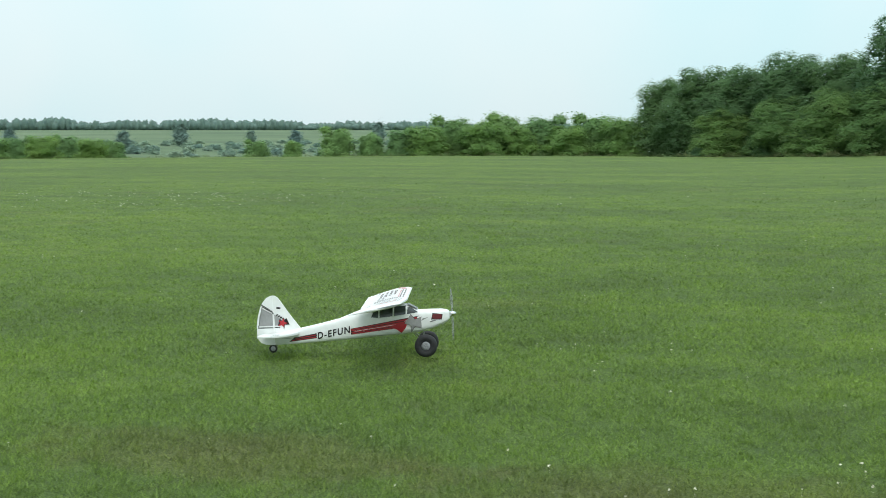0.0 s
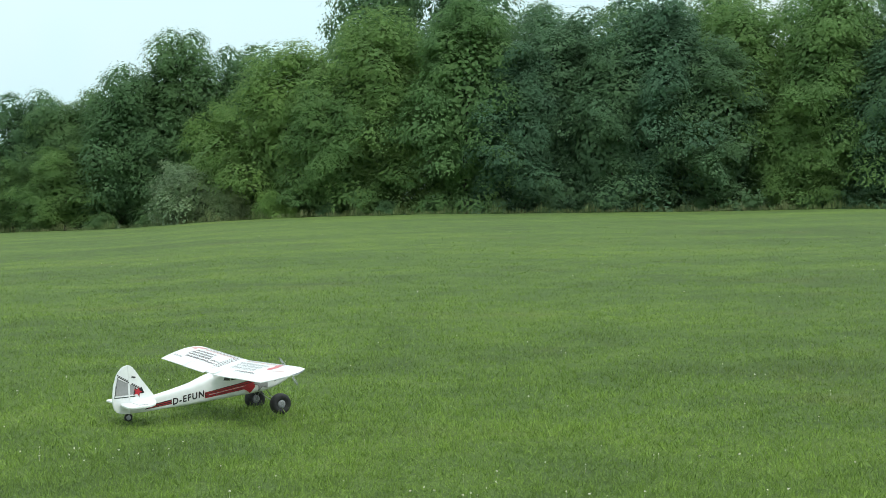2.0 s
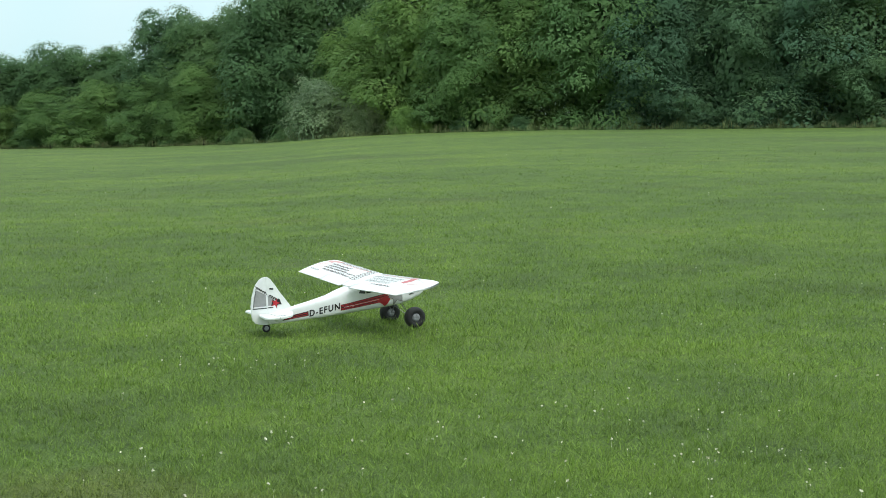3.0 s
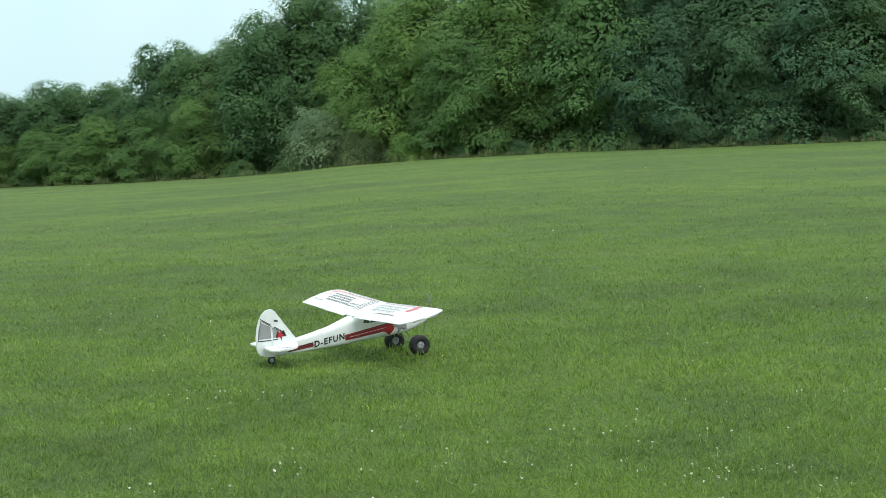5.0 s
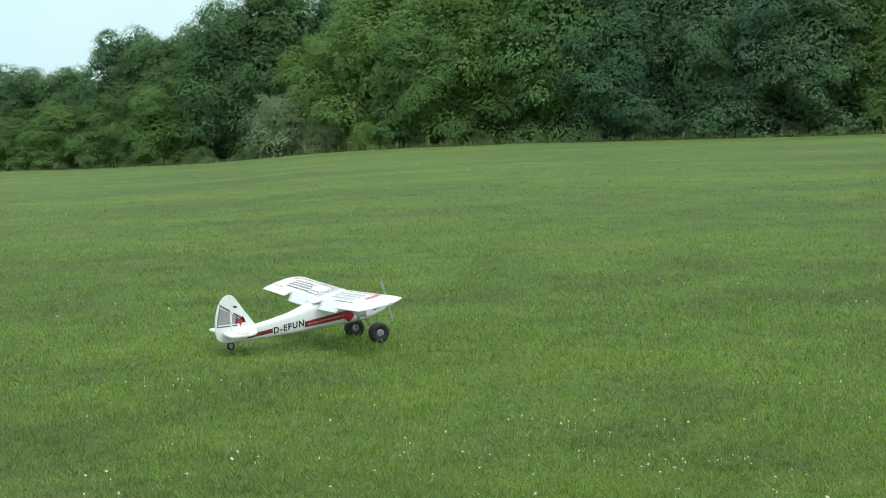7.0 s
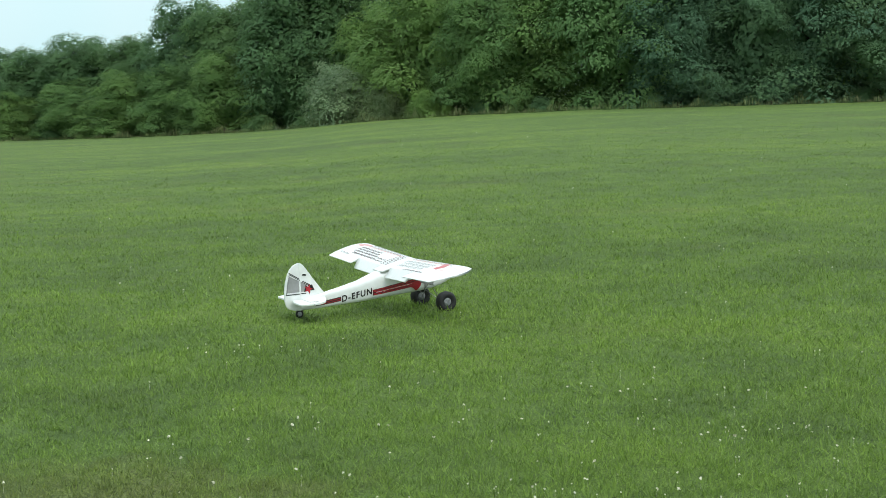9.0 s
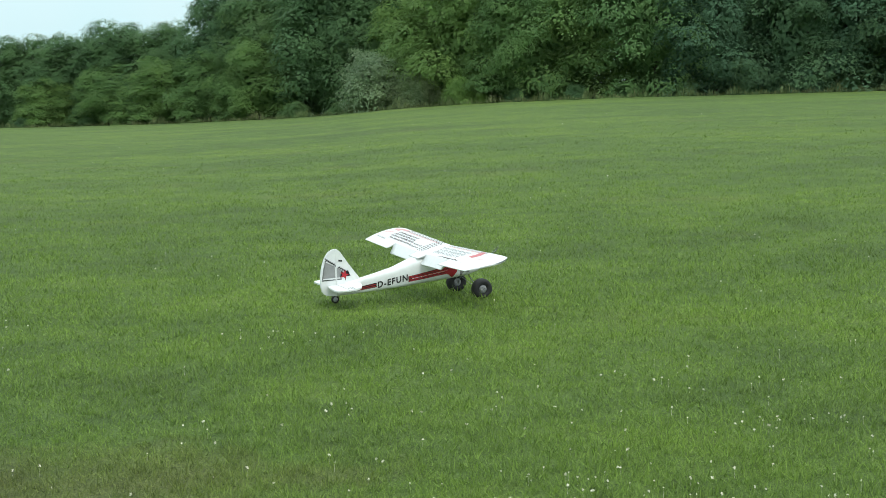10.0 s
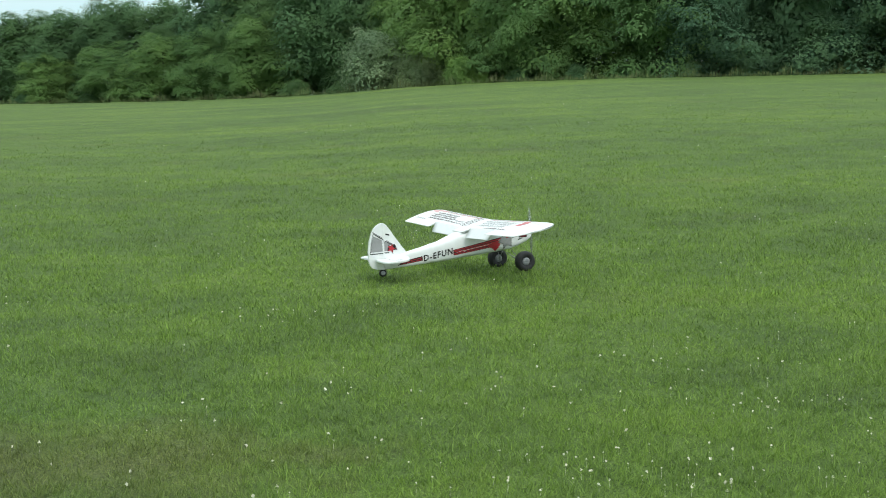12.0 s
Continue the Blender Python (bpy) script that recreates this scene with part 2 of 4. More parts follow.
pl.new(pn["Principled BSDF"].outputs["BSDF"], p_mix.inputs[1])
pl.new(p_clear.outputs["BSDF"], p_mix.inputs[2])
pl.new(p_mix.outputs["Shader"], pn["Material Output"].inputs["Surface"])


# ---- building helpers ----
def mesh_object(name, verts, faces, mat, smooth=False):
    me = bpy.data.meshes.new(name)
    me.from_pydata([tuple(v) for v in verts], [], faces)
    me.materials.append(mat)
    if smooth:
        me.polygons.foreach_set("use_smooth", [True] * len(me.polygons))
    me.update()
    return new(name, me)


def soup(name, verts, per, mat, normals=None):
    """One mesh of loose faces with the same number of corners each, from a numpy array (count * per, 3)."""
    count = len(verts) // per
    me = bpy.data.meshes.new(name)
    me.vertices.add(count * per)
    me.vertices.foreach_set("co", np.ascontiguousarray(verts, dtype=np.float32).ravel())
    me.loops.add(count * per)
    me.loops.foreach_set("vertex_index", np.arange(count * per, dtype=np.int32))
    me.polygons.add(count)
    me.polygons.foreach_set("loop_start", np.arange(0, count * per, per, dtype=np.int32))
    me.update(calc_edges=True)
    me.materials.append(mat)
    if normals is not None:
        me.polygons.foreach_set("use_smooth", np.ones(count, dtype=bool))
        me.normals_split_custom_set_from_vertices(normals.tolist())
    return me


def part(name, bm, mat, parent, label="", smooth=True):
    me = bpy.data.meshes.new(name)
    bmesh.ops.recalc_face_normals(bm, faces=bm.faces)
    bm.to_mesh(me)
    bm.free()
    me.materials.append(mat)
    if smooth:
        me.polygons.foreach_set("use_smooth", [True] * len(me.polygons))
    ob = new(name, me)
    ob.parent = parent
    if label:
        tagged(ob, label)
    return ob


def loft(sections, closed=True):
    """A skin through rings with the same number of points, capped at both ends."""
    bm = bmesh.new()
    rings = [[bm.verts.new(p) for p in s] for s in sections]
    k = len(rings[0])
    for r0, r1 in zip(rings, rings[1:]):
        for i in range(k):
            bm.faces.new((r0[i], r0[(i + 1) % k], r1[(i + 1) % k], r1[i]))
    if closed:
        bm.faces.new(rings[0])
        bm.faces.new(rings[-1])
    return bm


def tube(points, radius, sides=8):
    """A round bar through points; radius may be one number or one for each point."""
    pts = [Vector(p) for p in points]
    rad = radius if isinstance(radius, (list, tuple)) else [radius] * len(pts)
    rings = []
    for i, p in enumerate(pts):
        d = (pts[min(i + 1, len(pts) - 1)] - pts[max(i - 1, 0)]).normalized()
        u = d.orthogonal().normalized() if abs(d.z) > 0.95 else d.cross(Vector((0, 0, 1))).normalized()
        v = d.cross(u)
        rings.append([p + rad[i] * (math.cos(2 * math.pi * k / sides) * u + math.sin(2 * math.pi * k / sides) * v) for k in range(sides)])
    return loft(rings)


def lathe(profile, sides=28, axis="y"):
    """Turned about an axis: profile of (along, radius)."""
    rings = []
    for s, r in profile:
        ring = []
        for k in range(sides):
            c, d = r * math.cos(2 * math.pi * k / sides), r * math.sin(2 * math.pi * k / sides)
            ring.append((c, s, d) if axis == "y" else (s, c, d))
        rings.append(ring)
    return loft(rings)


def lerp(x, table):
    return float(np.interp(x, [p[0] for p in table], [p[1] for p in table]))


# ---- ground ----
# elevation of the field's far edge as seen from the standing place, and its distance, by bearing
EDGE_EL = [(-180, -0.9), (-70, -0.95), (-42, -0.92), (-34, -0.88), (-25, -0.85), (-18.5, -0.86), (-15, -0.89), (-10, -0.85), (-6, -0.74), (-4, -0.63), (-1.8, -0.45), (0, -0.36), (2.5, -0.26), (5, -0.21), (7, -0.16), (13, -0.11), (18, -0.06), (23, 0.03), (60, 0.05), (180, -0.9)]
EDGE_R = [(-180, 60), (-70, 95), (-30, 100), (-18, 100), (-12, 92), (-6, 82), (0, 74), (6, 70), (25, 68), (60, 60), (180, 60)]
FAR_Z = [(1.0, 0.0), (1.06, -0.15), (1.5, -5.6), (3.0, -4.6), (9.0, 2.8), (12.0, 5.0), (60.0, 8.0)]


def ground_z(x, y):
    """Height of the ground: nearly level round the runway, then rising or falling evenly to the field's edge."""
    x, y = np.asarray(x, float), np.asarray(y, float)
    r, az = np.hypot(x, y), np.degrees(np.arctan2(x, y))
    near = 0.051 + 0.011 * np.clip(x, -5, 2.5)
    er = np.interp(az, *zip(*EDGE_R))
    ez = EYE.z + er * np.tan(np.radians(np.interp(az, *zip(*EDGE_EL))))
    s = np.clip((r - 9.0) / (er - 9.0), 0, 1)
    roll = 0.03 * np.sin(0.31 * x + 0.9) * np.sin(0.27 * y) * np.clip((r - 9) / 6, 0, 1) * (1 - s)
    z = near + s * (ez - near) + roll
    far = np.interp(r / er, *zip(*FAR_Z))
    return np.where(r > er, ez + far, z)


def build_ground():
    azs = np.radians(np.concatenate([np.arange(-180, -50, 6.0), np.arange(-50, 32, 0.75), np.arange(32, 180, 6.0)]))
    rs = np.concatenate([[0.4, 1.0, 1.8], np.arange(2.5, 16, 0.35), np.geomspace(16, 66, 34), np.arange(67, 104, 1.0), np.geomspace(105, 4500, 50)])
    x = rs[:, None] * np.sin(azs)[None]
    y = rs[:, None] * np.cos(azs)[None]
    z = ground_z(x, y)
    verts = np.stack([x, y, z], -1).reshape(-1, 3).tolist()
    k, faces = len(azs), []
    for i in range(len(rs) - 1):
        for j in range(k):
            a0, a1 = i * k + j, i * k + (j + 1) % k
            faces.append((a0, a0 + k, a1 + k, a1))
    faces.append(tuple(range(k - 1, -1, -1))[::-1])
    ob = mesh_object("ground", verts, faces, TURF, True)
    tagged(ob, "mown green grass airfield sloping gently up to trees", "field", kind="structure")


build_ground()


# ---- grass ----
def scatter(rng, count, r0, r1, az0=-46.0, az1=28.0):
    r = np.sqrt(rng.uniform(r0 * r0, r1 * r1, count))
    a = np.radians(rng.uniform(az0, az1, count))
    return r * np.sin(a), r * np.cos(a)


def blades(rng, x, y, height, width, lean, foot=0.42):
    """Slim grass blades, bent at half their height, of four corners each."""
    n = len(x)
    z = ground_z(x, y) - 0.004
    base = np.stack([x, y, z], -1)
    turn = rng.uniform(0, 2 * np.pi, n)
    side = np.stack([np.cos(turn), np.sin(turn), np.zeros(n)], -1) * (width * 0.5)[:, None]
    way = rng.uniform(0, 2 * np.pi, n)
    bend = np.stack([np.cos(way), np.sin(way), np.zeros(n)], -1) * (lean * height)[:, None]
    up = np.stack([np.zeros(n), np.zeros(n), height], -1)
    mid = base + foot * up + 0.2 * bend
    tip = base + up * (1 - 0.40 * lean[:, None]) + bend
    return np.stack([base, mid + side, tip, mid - side], 1).reshape(-1, 3)


def build_grass():
    rng = np.random.default_rng(11)
    # tufts of six blades stand thick near the runway and thin out evenly with distance
    r0, r1, tufts, each = 2.1, 46.0, 225000, 6
    r = r0 * (r1 / r0) ** rng.uniform(0, 1, tufts)
    bearing = rng.uniform(-60, 42, tufts)
    keep = np.clip((r1 - r) / 38, 0, 1) ** 2.0 * np.clip((r - r0) / 1.1, 0, 1) * np.clip((bearing + 60) / 14, 0, 1) * np.clip((42 - bearing) / 14, 0, 1)
    kept = rng.uniform(0, 1, tufts) < keep
    r, az = r[kept], np.radians(bearing[kept])
    cx, cy = r * np.sin(az), r * np.cos(az)
    swell = 0.82 + 0.36 * (np.sin(2.1 * cx + 1.3 * np.sin(1.7 * cy)) * np.sin(1.9 * cy + 0.7 * cx) * 0.5 + 0.5)
    tall = 0.031 * swell * rng.uniform(0.55, 1.35, len(r)) * (1 + r / 40)
    # the rest of the field round the standing place
    r2 = 0.3 * (18 / 0.3) ** rng.uniform(0, 1, 38000)
    az2 = rng.uniform(-180, 180, len(r2))
    rest = (az2 < -50) | (az2 > 32) | (r2 < r0 + 0.6)
    r2, az2 = r2[rest], np.radians(az2[rest])
    tall = np.concatenate([tall, 0.034 * rng.uniform(0.5, 1.3, len(r2))])
    r, cx, cy = np.concatenate([r, r2]), np.concatenate([cx, r2 * np.sin(az2)]), np.concatenate([cy, r2 * np.cos(az2)])
    spread = np.repeat(0.0022 * (r + 1.5), each)
    rr = np.repeat(r, each)
    n = len(rr)
    x, y = np.repeat(cx, each) + rng.normal(0, 1, n) * spread, np.repeat(cy, each) + rng.normal(0, 1, n) * spread
    height = np.repeat(tall, each) * rng.uniform(0.55, 1.25, n)
    b = blades(rng, x, y, height, 0.00064 * (np.minimum(rr, 8.0) + 0.6 + 0.25 * np.maximum(rr - 8.0, 0)) * rng.uniform(0.7, 1.3, n), rng.uniform(0.15, 1.1, n), 0.22).reshape(n, 4, 3)
    tagged(new("grass", soup("grass", b[:, [1, 2, 3]].reshape(-1, 3), 3, GRASS)), "short mown green lawn grass blades", "grass", kind="stuff")


build_grass()


def build_edge_weeds():
    rng = np.random.default_rng(5)
    n = 9500
    az = rng.uniform(-46, 28, n)
    er = np.interp(az, *zip(*EDGE_R)) + rng.normal(0.0, 0.5, n)
    x, y = er * np.sin(np.radians(az)), er * np.cos(np.radians(az))
    clump = np.clip(np.sin(az * 5.1) * np.sin(az * 1.7 + 1) * 0.5 + 0.6, 0.15, 1) * np.interp(az, [-46, -20, -10, 28], [0.35, 0.6, 1.0, 1.0])
    height = 0.52 * clump * rng.uniform(0.3, 1.3, n)
    me = soup("tall_grass", blades(rng, x, y, height, rng.uniform(0.008, 0.022, n), rng.uniform(0.03, 0.35, n)), 4, WEED)
    tagged(new("tall_grass", me), "unmown seeding grass along the field edge", "tall grass", kind="stuff")


build_edge_weeds()


def build_clover():
    """White clover heads on short stems, in loose drifts."""
    rng = np.random.default_rng(21)
    xs, ys = [], []
    drifts = ((9, 3.9, 40, 0.8), (14, 4.3, 34, 0.8), (13.5, 4.6, 14, 0.15), (6, 3.8, 16, 0.16), (11, 3.7, 14, 0.14), (11, 5.2, 36, 1.0), (2, 4.6, 30, 0.9), (3, 3.7, 14, 0.6), (-4, 4.3, 7, 0.8), (-19, 3.9, 18, 0.8), (-12, 4.0, 8, 0.7), (-27, 4.2, 8, 0.9), (-6.4, 6.4, 14, 0.28), (-18, 7.0, 10, 0.35), (16, 7.5, 20, 1.6), (5, 9, 16, 2.0), (-10, 10, 16, 2.2), (-34, 28, 110, 2.2), (-39, 30, 80, 2.4), (-37, 25, 50, 1.6))
    for az, r, count, spread in drifts:
        xs.append(r * math.sin(radians(az)) + rng.normal(0, spread, count))
        ys.append(r * math.cos(radians(az)) + rng.normal(0, spread * 0.6, count))
    x1, y1 = scatter(rng, 110, 3.0, 16)
    x2, y2 = scatter(rng, 110, 16, 45)
    x, y = np.concatenate([*xs, x1, x2]), np.concatenate([*ys, y1, y2])
    faces, verts = [], []
    for px, py in zip(x, y):
        if math.hypot(px, py) < 2.6:
            continue
        s = float(rng.uniform(0.0020, 0.0046)) * (1.0 if math.hypot(px, py) < 16 else 1.8)
        z = float(ground_z(px, py)) + float(rng.uniform(0.014, 0.032))
        for _ in range(7):
            d = rng.normal(0, 1, 3) * (1, 1, 0.7)
            mid = np.array([px, py, z]) + 0.62 * s * d / np.linalg.norm(d)
            e1, e2 = rng.normal(0, 0.48 * s, (2, 3))
            k = len(verts)
            verts += [tuple(mid - e1), tuple(mid + e2), tuple(mid + e1), tuple(mid - e2)]
            faces.append((k, k + 1, k + 2, k + 3))
        b = len(verts)
        verts += [(px - 0.0008, py, z - 0.05), (px + 0.0008, py, z - 0.05), (px, py, z - 0.5 * s)]
        faces.append((b, b + 1, b + 2))
    ob = mesh_object("clover_flowers", verts, faces, PETAL)
    tagged(ob, "small white clover flower heads among the grass", "clover", kind="stuff")


build_clover()


# ---- trees ----
def heart(rng, centre, radii, cuts=4):
    """A closed, lumpy body of small faces inside a bough, behind its leaves."""
    g = np.linspace(-1, 1, cuts + 1)
    quads = []
    for axis in range(3):
        for sgn in (-1, 1):
            for i in range(cuts):
                for j in range(cuts):
                    q = np.empty((4, 3))
                    q[:, axis] = sgn
                    q[:, (axis + 1) % 3] = [g[i], g[i + 1], g[i + 1], g[i]]
                    q[:, (axis + 2) % 3] = [g[j], g[j], g[j + 1], g[j + 1]]
                    quads.append(q)
    p = np.concatenate(quads)[:, :]
    p = p.reshape(-1, 4, 3)[:, [0, 1, 2, 0, 2, 3]].reshape(-1, 3)
    p /= np.linalg.norm(p, axis=1)[:, None]
    a = rng.uniform(0, 6.28, 3)
    swell = 1 + 0.16 * np.sin(4 * p[:, 0] + a[0]) * np.sin(4 * p[:, 1] + a[1]) + 0.14 * np.sin(5 * p[:, 2] + 3 * p[:, 0] + a[2])
    out = p / np.asarray(radii)
    return centre + p * swell[:, None] * np.asarray(radii), out / np.linalg.norm(out, axis=1)[:, None]


def leaves(rng, at, normal, way, length, width):
    """Single leaves of three corners: a foot, a way to point and a soft normal each."""
    n = len(at)
    way = way / (np.linalg.norm(way, axis=1)[:, None] + 1e-9)
    way = way - (way * normal).sum(1)[:, None] * normal / (normal * normal).sum(1)[:, None] + 0.09 * rng.normal(0, 1, (n, 3))
    side = np.cross(way, normal + rng.normal(0, 0.09, (n, 3)))
    side *= (0.5 * width * rng.uniform(0.7, 1.3, n) / (np.linalg.norm(side, axis=1) + 1e-9))[:, None]
    tip = at + way * (length * rng.uniform(0.6, 1.3, n))[:, None]
    soft = normal + rng.normal(0, 0.06, (n, 3))
    return np.stack([at - side, tip, at + side], 1).reshape(-1, 3), np.repeat(soft, 3, axis=0)


def crown(rng, height, width, low, boughs, sprays, leaf, flat=0.5, droop=0.35, top=0.3, each=9, core=130):
    """A crown between low and height: boughs reach out from the stem in layers, each a shallow dome of leaf sprays that hangs at its rim."""
    up = np.array([0, 0, 1.0])
    mid, half = np.array([0, 0, low + 0.46 * (height - low)]), np.array([0.27 * width, 0.27 * width, 0.43 * (height - low)])
    d = rng.normal(0, 1, (core * boughs, 3))
    d /= np.linalg.norm(d, axis=1)[:, None]
    chunks = [leaves(rng, mid + d * half * rng.uniform(0.75, 1.05, (len(d), 1)), 0.8 * d + 0.4 * up, rng.normal(0, 1, d.shape), 2.7 * leaf, 2.0 * leaf)]
    ph = rng.uniform(0, 6.28, 3)
    for b in range(boughs):
        u = ((b + rng.uniform(0.2, 0.8)) / boughs) ** 0.85
        th = b * 2.39996 + rng.uniform(-0.5, 0.5)
        er, et = np.array([np.cos(th), np.sin(th), rng.normal(0, 0.22)]), np.array([-np.sin(th), np.cos(th), rng.normal(0, 0.28)])
        env = np.interp(u, [0, 0.12, 0.45, 0.75, 1.0], [0.82, 0.96, 1.0, 0.78, top]) * (0.90 + 0.10 * np.sin(3 * th + ph[0]) + 0.10 * np.sin(2 * th + ph[1] + 5 * u))
        rb = width * rng.uniform(0.11, 0.22) * (1.0 - 0.22 * u)
        c = np.array([er[0], er[1], 0]) * 0.36 * width * env * rng.uniform(0.62, 1.06) + up * (low + (height - flat * rb - low) * u)
        d = rng.normal(0, 1, (4 * sprays, 3))
        d /= np.linalg.norm(d, axis=1)[:, None]
        p = c + rb * rng.uniform(0.80, 0.92, (len(d), 1)) * (1.1 * d[:, :1] * er + d[:, 1:2] * et + flat * d[:, 2:] * up) - (droop * rb * 0.6 * (d[:, 0] ** 2 + d[:, 1] ** 2))[:, None] * up
        chunks.append(leaves(rng, p, 0.7 * (d[:, :1] * er + d[:, 1:2] * et) + (0.75 * d[:, 2:] + 0.45) * up, rng.normal(0, 1, d.shape), 2.1 * leaf, 1.6 * leaf))
        d = rng.normal(0, 1, (sprays, 3))
        d[:, 0] += 0.35
        d /= np.linalg.norm(d, axis=1)[:, None]
        d[:, 2] = np.where(d[:, 2] < -0.3, -d[:, 2], d[:, 2])
        out = rng.uniform(0.94, 1.03, sprays) + np.where(rng.uniform(0, 1, sprays) < 0.15, rng.uniform(0.03, 0.24, sprays), 0)
        p = c + rb * out[:, None] * (1.15 * d[:, :1] * er + d[:, 1:2] * et + flat * d[:, 2:] * up)
        rim = d[:, 0] ** 2 + d[:, 1] ** 2
        p -= (droop * rb * rim * out)[:, None] * up
        nrm = 0.7 * (d[:, :1] * er + d[:, 1:2] * et) + (0.75 * d[:, 2:] + 0.45) * up
        nrm /= np.linalg.norm(nrm, axis=1)[:, None]
        k = sprays * each
        pn, nn = np.repeat(p, each, axis=0), np.repeat(nrm + rng.normal(0, 0.10, (sprays, 3)), each, axis=0)
        way = rng.normal(0, 0.75, (k, 3)) + np.repeat(d[:, :1] * er + d[:, 1:2] * et, each, axis=0) - droop * up
        off = rng.normal(0, 1.8 * leaf, (k, 3))
        pn = pn + off - 0.85 * (off * nn).sum(1)[:, None] * nn
        chunks.append(leaves(rng, pn, nn, way, 1.05 * leaf, 0.8 * leaf))
    return merged(chunks)


def merged(chunks):
    """Corners and soft normals of many pieces, every face turned to its normal's side."""
    v, n = (np.concatenate([c[k] for c in chunks]).reshape(-1, 3, 3) for k in (0, 1))
    face = np.cross(v[:, 1] - v[:, 0], v[:, 2] - v[:, 0])
    flip = (face * n.mean(axis=1)).sum(axis=1) < 0
    v[flip], n[flip] = v[flip][:, ::-1], n[flip][:, ::-1]
    n = n.reshape(-1, 3)
    return v.reshape(-1, 3), n / (np.linalg.norm(n, axis=1)[:, None] + 1e-9)


def trunk_mesh(rng, height, width, girth):
    bm = bmesh.new()

    def bar(points, radii):
        b = tube(points, radii, 7)
        me = bpy.data.meshes.new("limb")
        b.to_mesh(me)
        b.free()
        bm.from_mesh(me)
        bpy.data.meshes.remove(me)

    lean = rng.uniform(-0.06, 0.06, 2) * height
    pts = [(lean[0] * t + 0.1 * math.sin(5 * t), lean[1] * t, height * 0.82 * t - 0.15) for t in (0, 0.15, 0.35, 0.6, 0.85, 1.0)]
    bar(pts, [girth * 1.25, girth, girth * 0.82, girth * 0.55, girth * 0.3, girth * 0.1])
    for k in range(7):
        t = 0.18 + 0.1 * k
        th = k * 2.4 + rng.uniform(-0.4, 0.4)
        s = Vector((lean[0] * t, lean[1] * t, height * 0.82 * t - 0.15))
        reach = width * 0.36 * (1.0 - 0.4 * t)
        d = Vector((math.cos(th), math.sin(th), 0.55))
        bar([s, s + d * reach * 0.5, s + d * reach + Vector((0, 0, -0.1 * reach))], [girth * 0.38 * (1 - t * 0.6), girth * 0.24 * (1 - t * 0.6), girth * 0.06])
    return bm


def make_tree(name, seed, height, width, low, boughs, sprays, leaf, mat, girth, label, category, group, **shape):
    rng = np.random.default_rng(seed)
    ob = new(name)
    part("trunk", trunk_mesh(rng, height, width, girth), BARK, ob)
    corners, normals = crown(rng, height, width, low, boughs, sprays, leaf, **shape)
    c = new("crown", soup("crown", corners, 3, mat, normals))
    c.parent = ob
    return tagged(ob, label, category, group)


def place(ob, az, r, turn=0.0, size=1.0, tall=1.0, sink=0.1):
    x, y = r * math.sin(radians(az)), r * math.cos(radians(az))
    return pose(x, y, float(ground_z(x, y)) - sink, 0, 0, turn) @ Matrix.Diagonal((size, size, size * tall, 1))


def edge_r(az):
    return lerp(az, EDGE_R)


def stand(ob, rows):
    """Sets a built plant at the first row and copies of it at the others: bearing, distance past the field's edge, turn, size, tallness."""
    for k, (az, past, turn, size, tall) in enumerate(rows):
        m = place(ob, az, edge_r(az) + past, turn, size, tall)
        if k == 0:
            ob.matrix_basis = m
        else:
            copy_thing(ob, m)


ROW = "trees along the field edge"
LOCUST = "leafy green locust tree with layered drooping foliage"
locust_a = make_tree("locust_tree", 1, 10.8, 9.5, 0.5, 40, 55, 0.118, LEAF, 0.16, LOCUST, "tree", ROW, flat=0.6, droop=0.5, each=15)
locust_b = make_tree("locust_tree", 2, 10.2, 8.5, 0.4, 38, 55, 0.118, LEAF, 0.15, LOCUST, "tree", ROW, flat=0.55, droop=0.5, each=15)
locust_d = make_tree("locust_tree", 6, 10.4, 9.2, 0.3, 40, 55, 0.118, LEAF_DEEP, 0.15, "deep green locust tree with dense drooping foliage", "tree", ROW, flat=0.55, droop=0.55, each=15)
locust_c = make_tree("locust_tree", 3, 9.2, 9.0, 0.3, 36, 55, 0.118, LEAF, 0.14, "broad green locust tree with branches hanging low", "tree", ROW, flat=0.55, droop=0.5, top=0.45, each=15)
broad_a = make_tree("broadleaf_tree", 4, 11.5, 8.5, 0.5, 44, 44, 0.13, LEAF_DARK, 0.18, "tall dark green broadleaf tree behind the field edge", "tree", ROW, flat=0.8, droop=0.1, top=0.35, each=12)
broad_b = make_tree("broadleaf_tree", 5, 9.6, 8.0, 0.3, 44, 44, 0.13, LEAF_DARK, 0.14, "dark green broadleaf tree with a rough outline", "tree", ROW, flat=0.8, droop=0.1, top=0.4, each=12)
stand(locust_a, [(5.0, 6, 20, 1.03, 1.04), (1.6, 6, 140, 0.98, 0.90), (19.0, 6, 250, 1.0, 1.0)])
stand(locust_b, [(8.4, 4, 200, 1.0, 1.12), (22.4, 4, 310, 1.0, 1.0)])
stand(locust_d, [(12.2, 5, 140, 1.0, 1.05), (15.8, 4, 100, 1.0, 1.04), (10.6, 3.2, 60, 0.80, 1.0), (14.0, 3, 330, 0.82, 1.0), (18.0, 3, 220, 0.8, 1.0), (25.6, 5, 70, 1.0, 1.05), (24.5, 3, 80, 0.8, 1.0)])
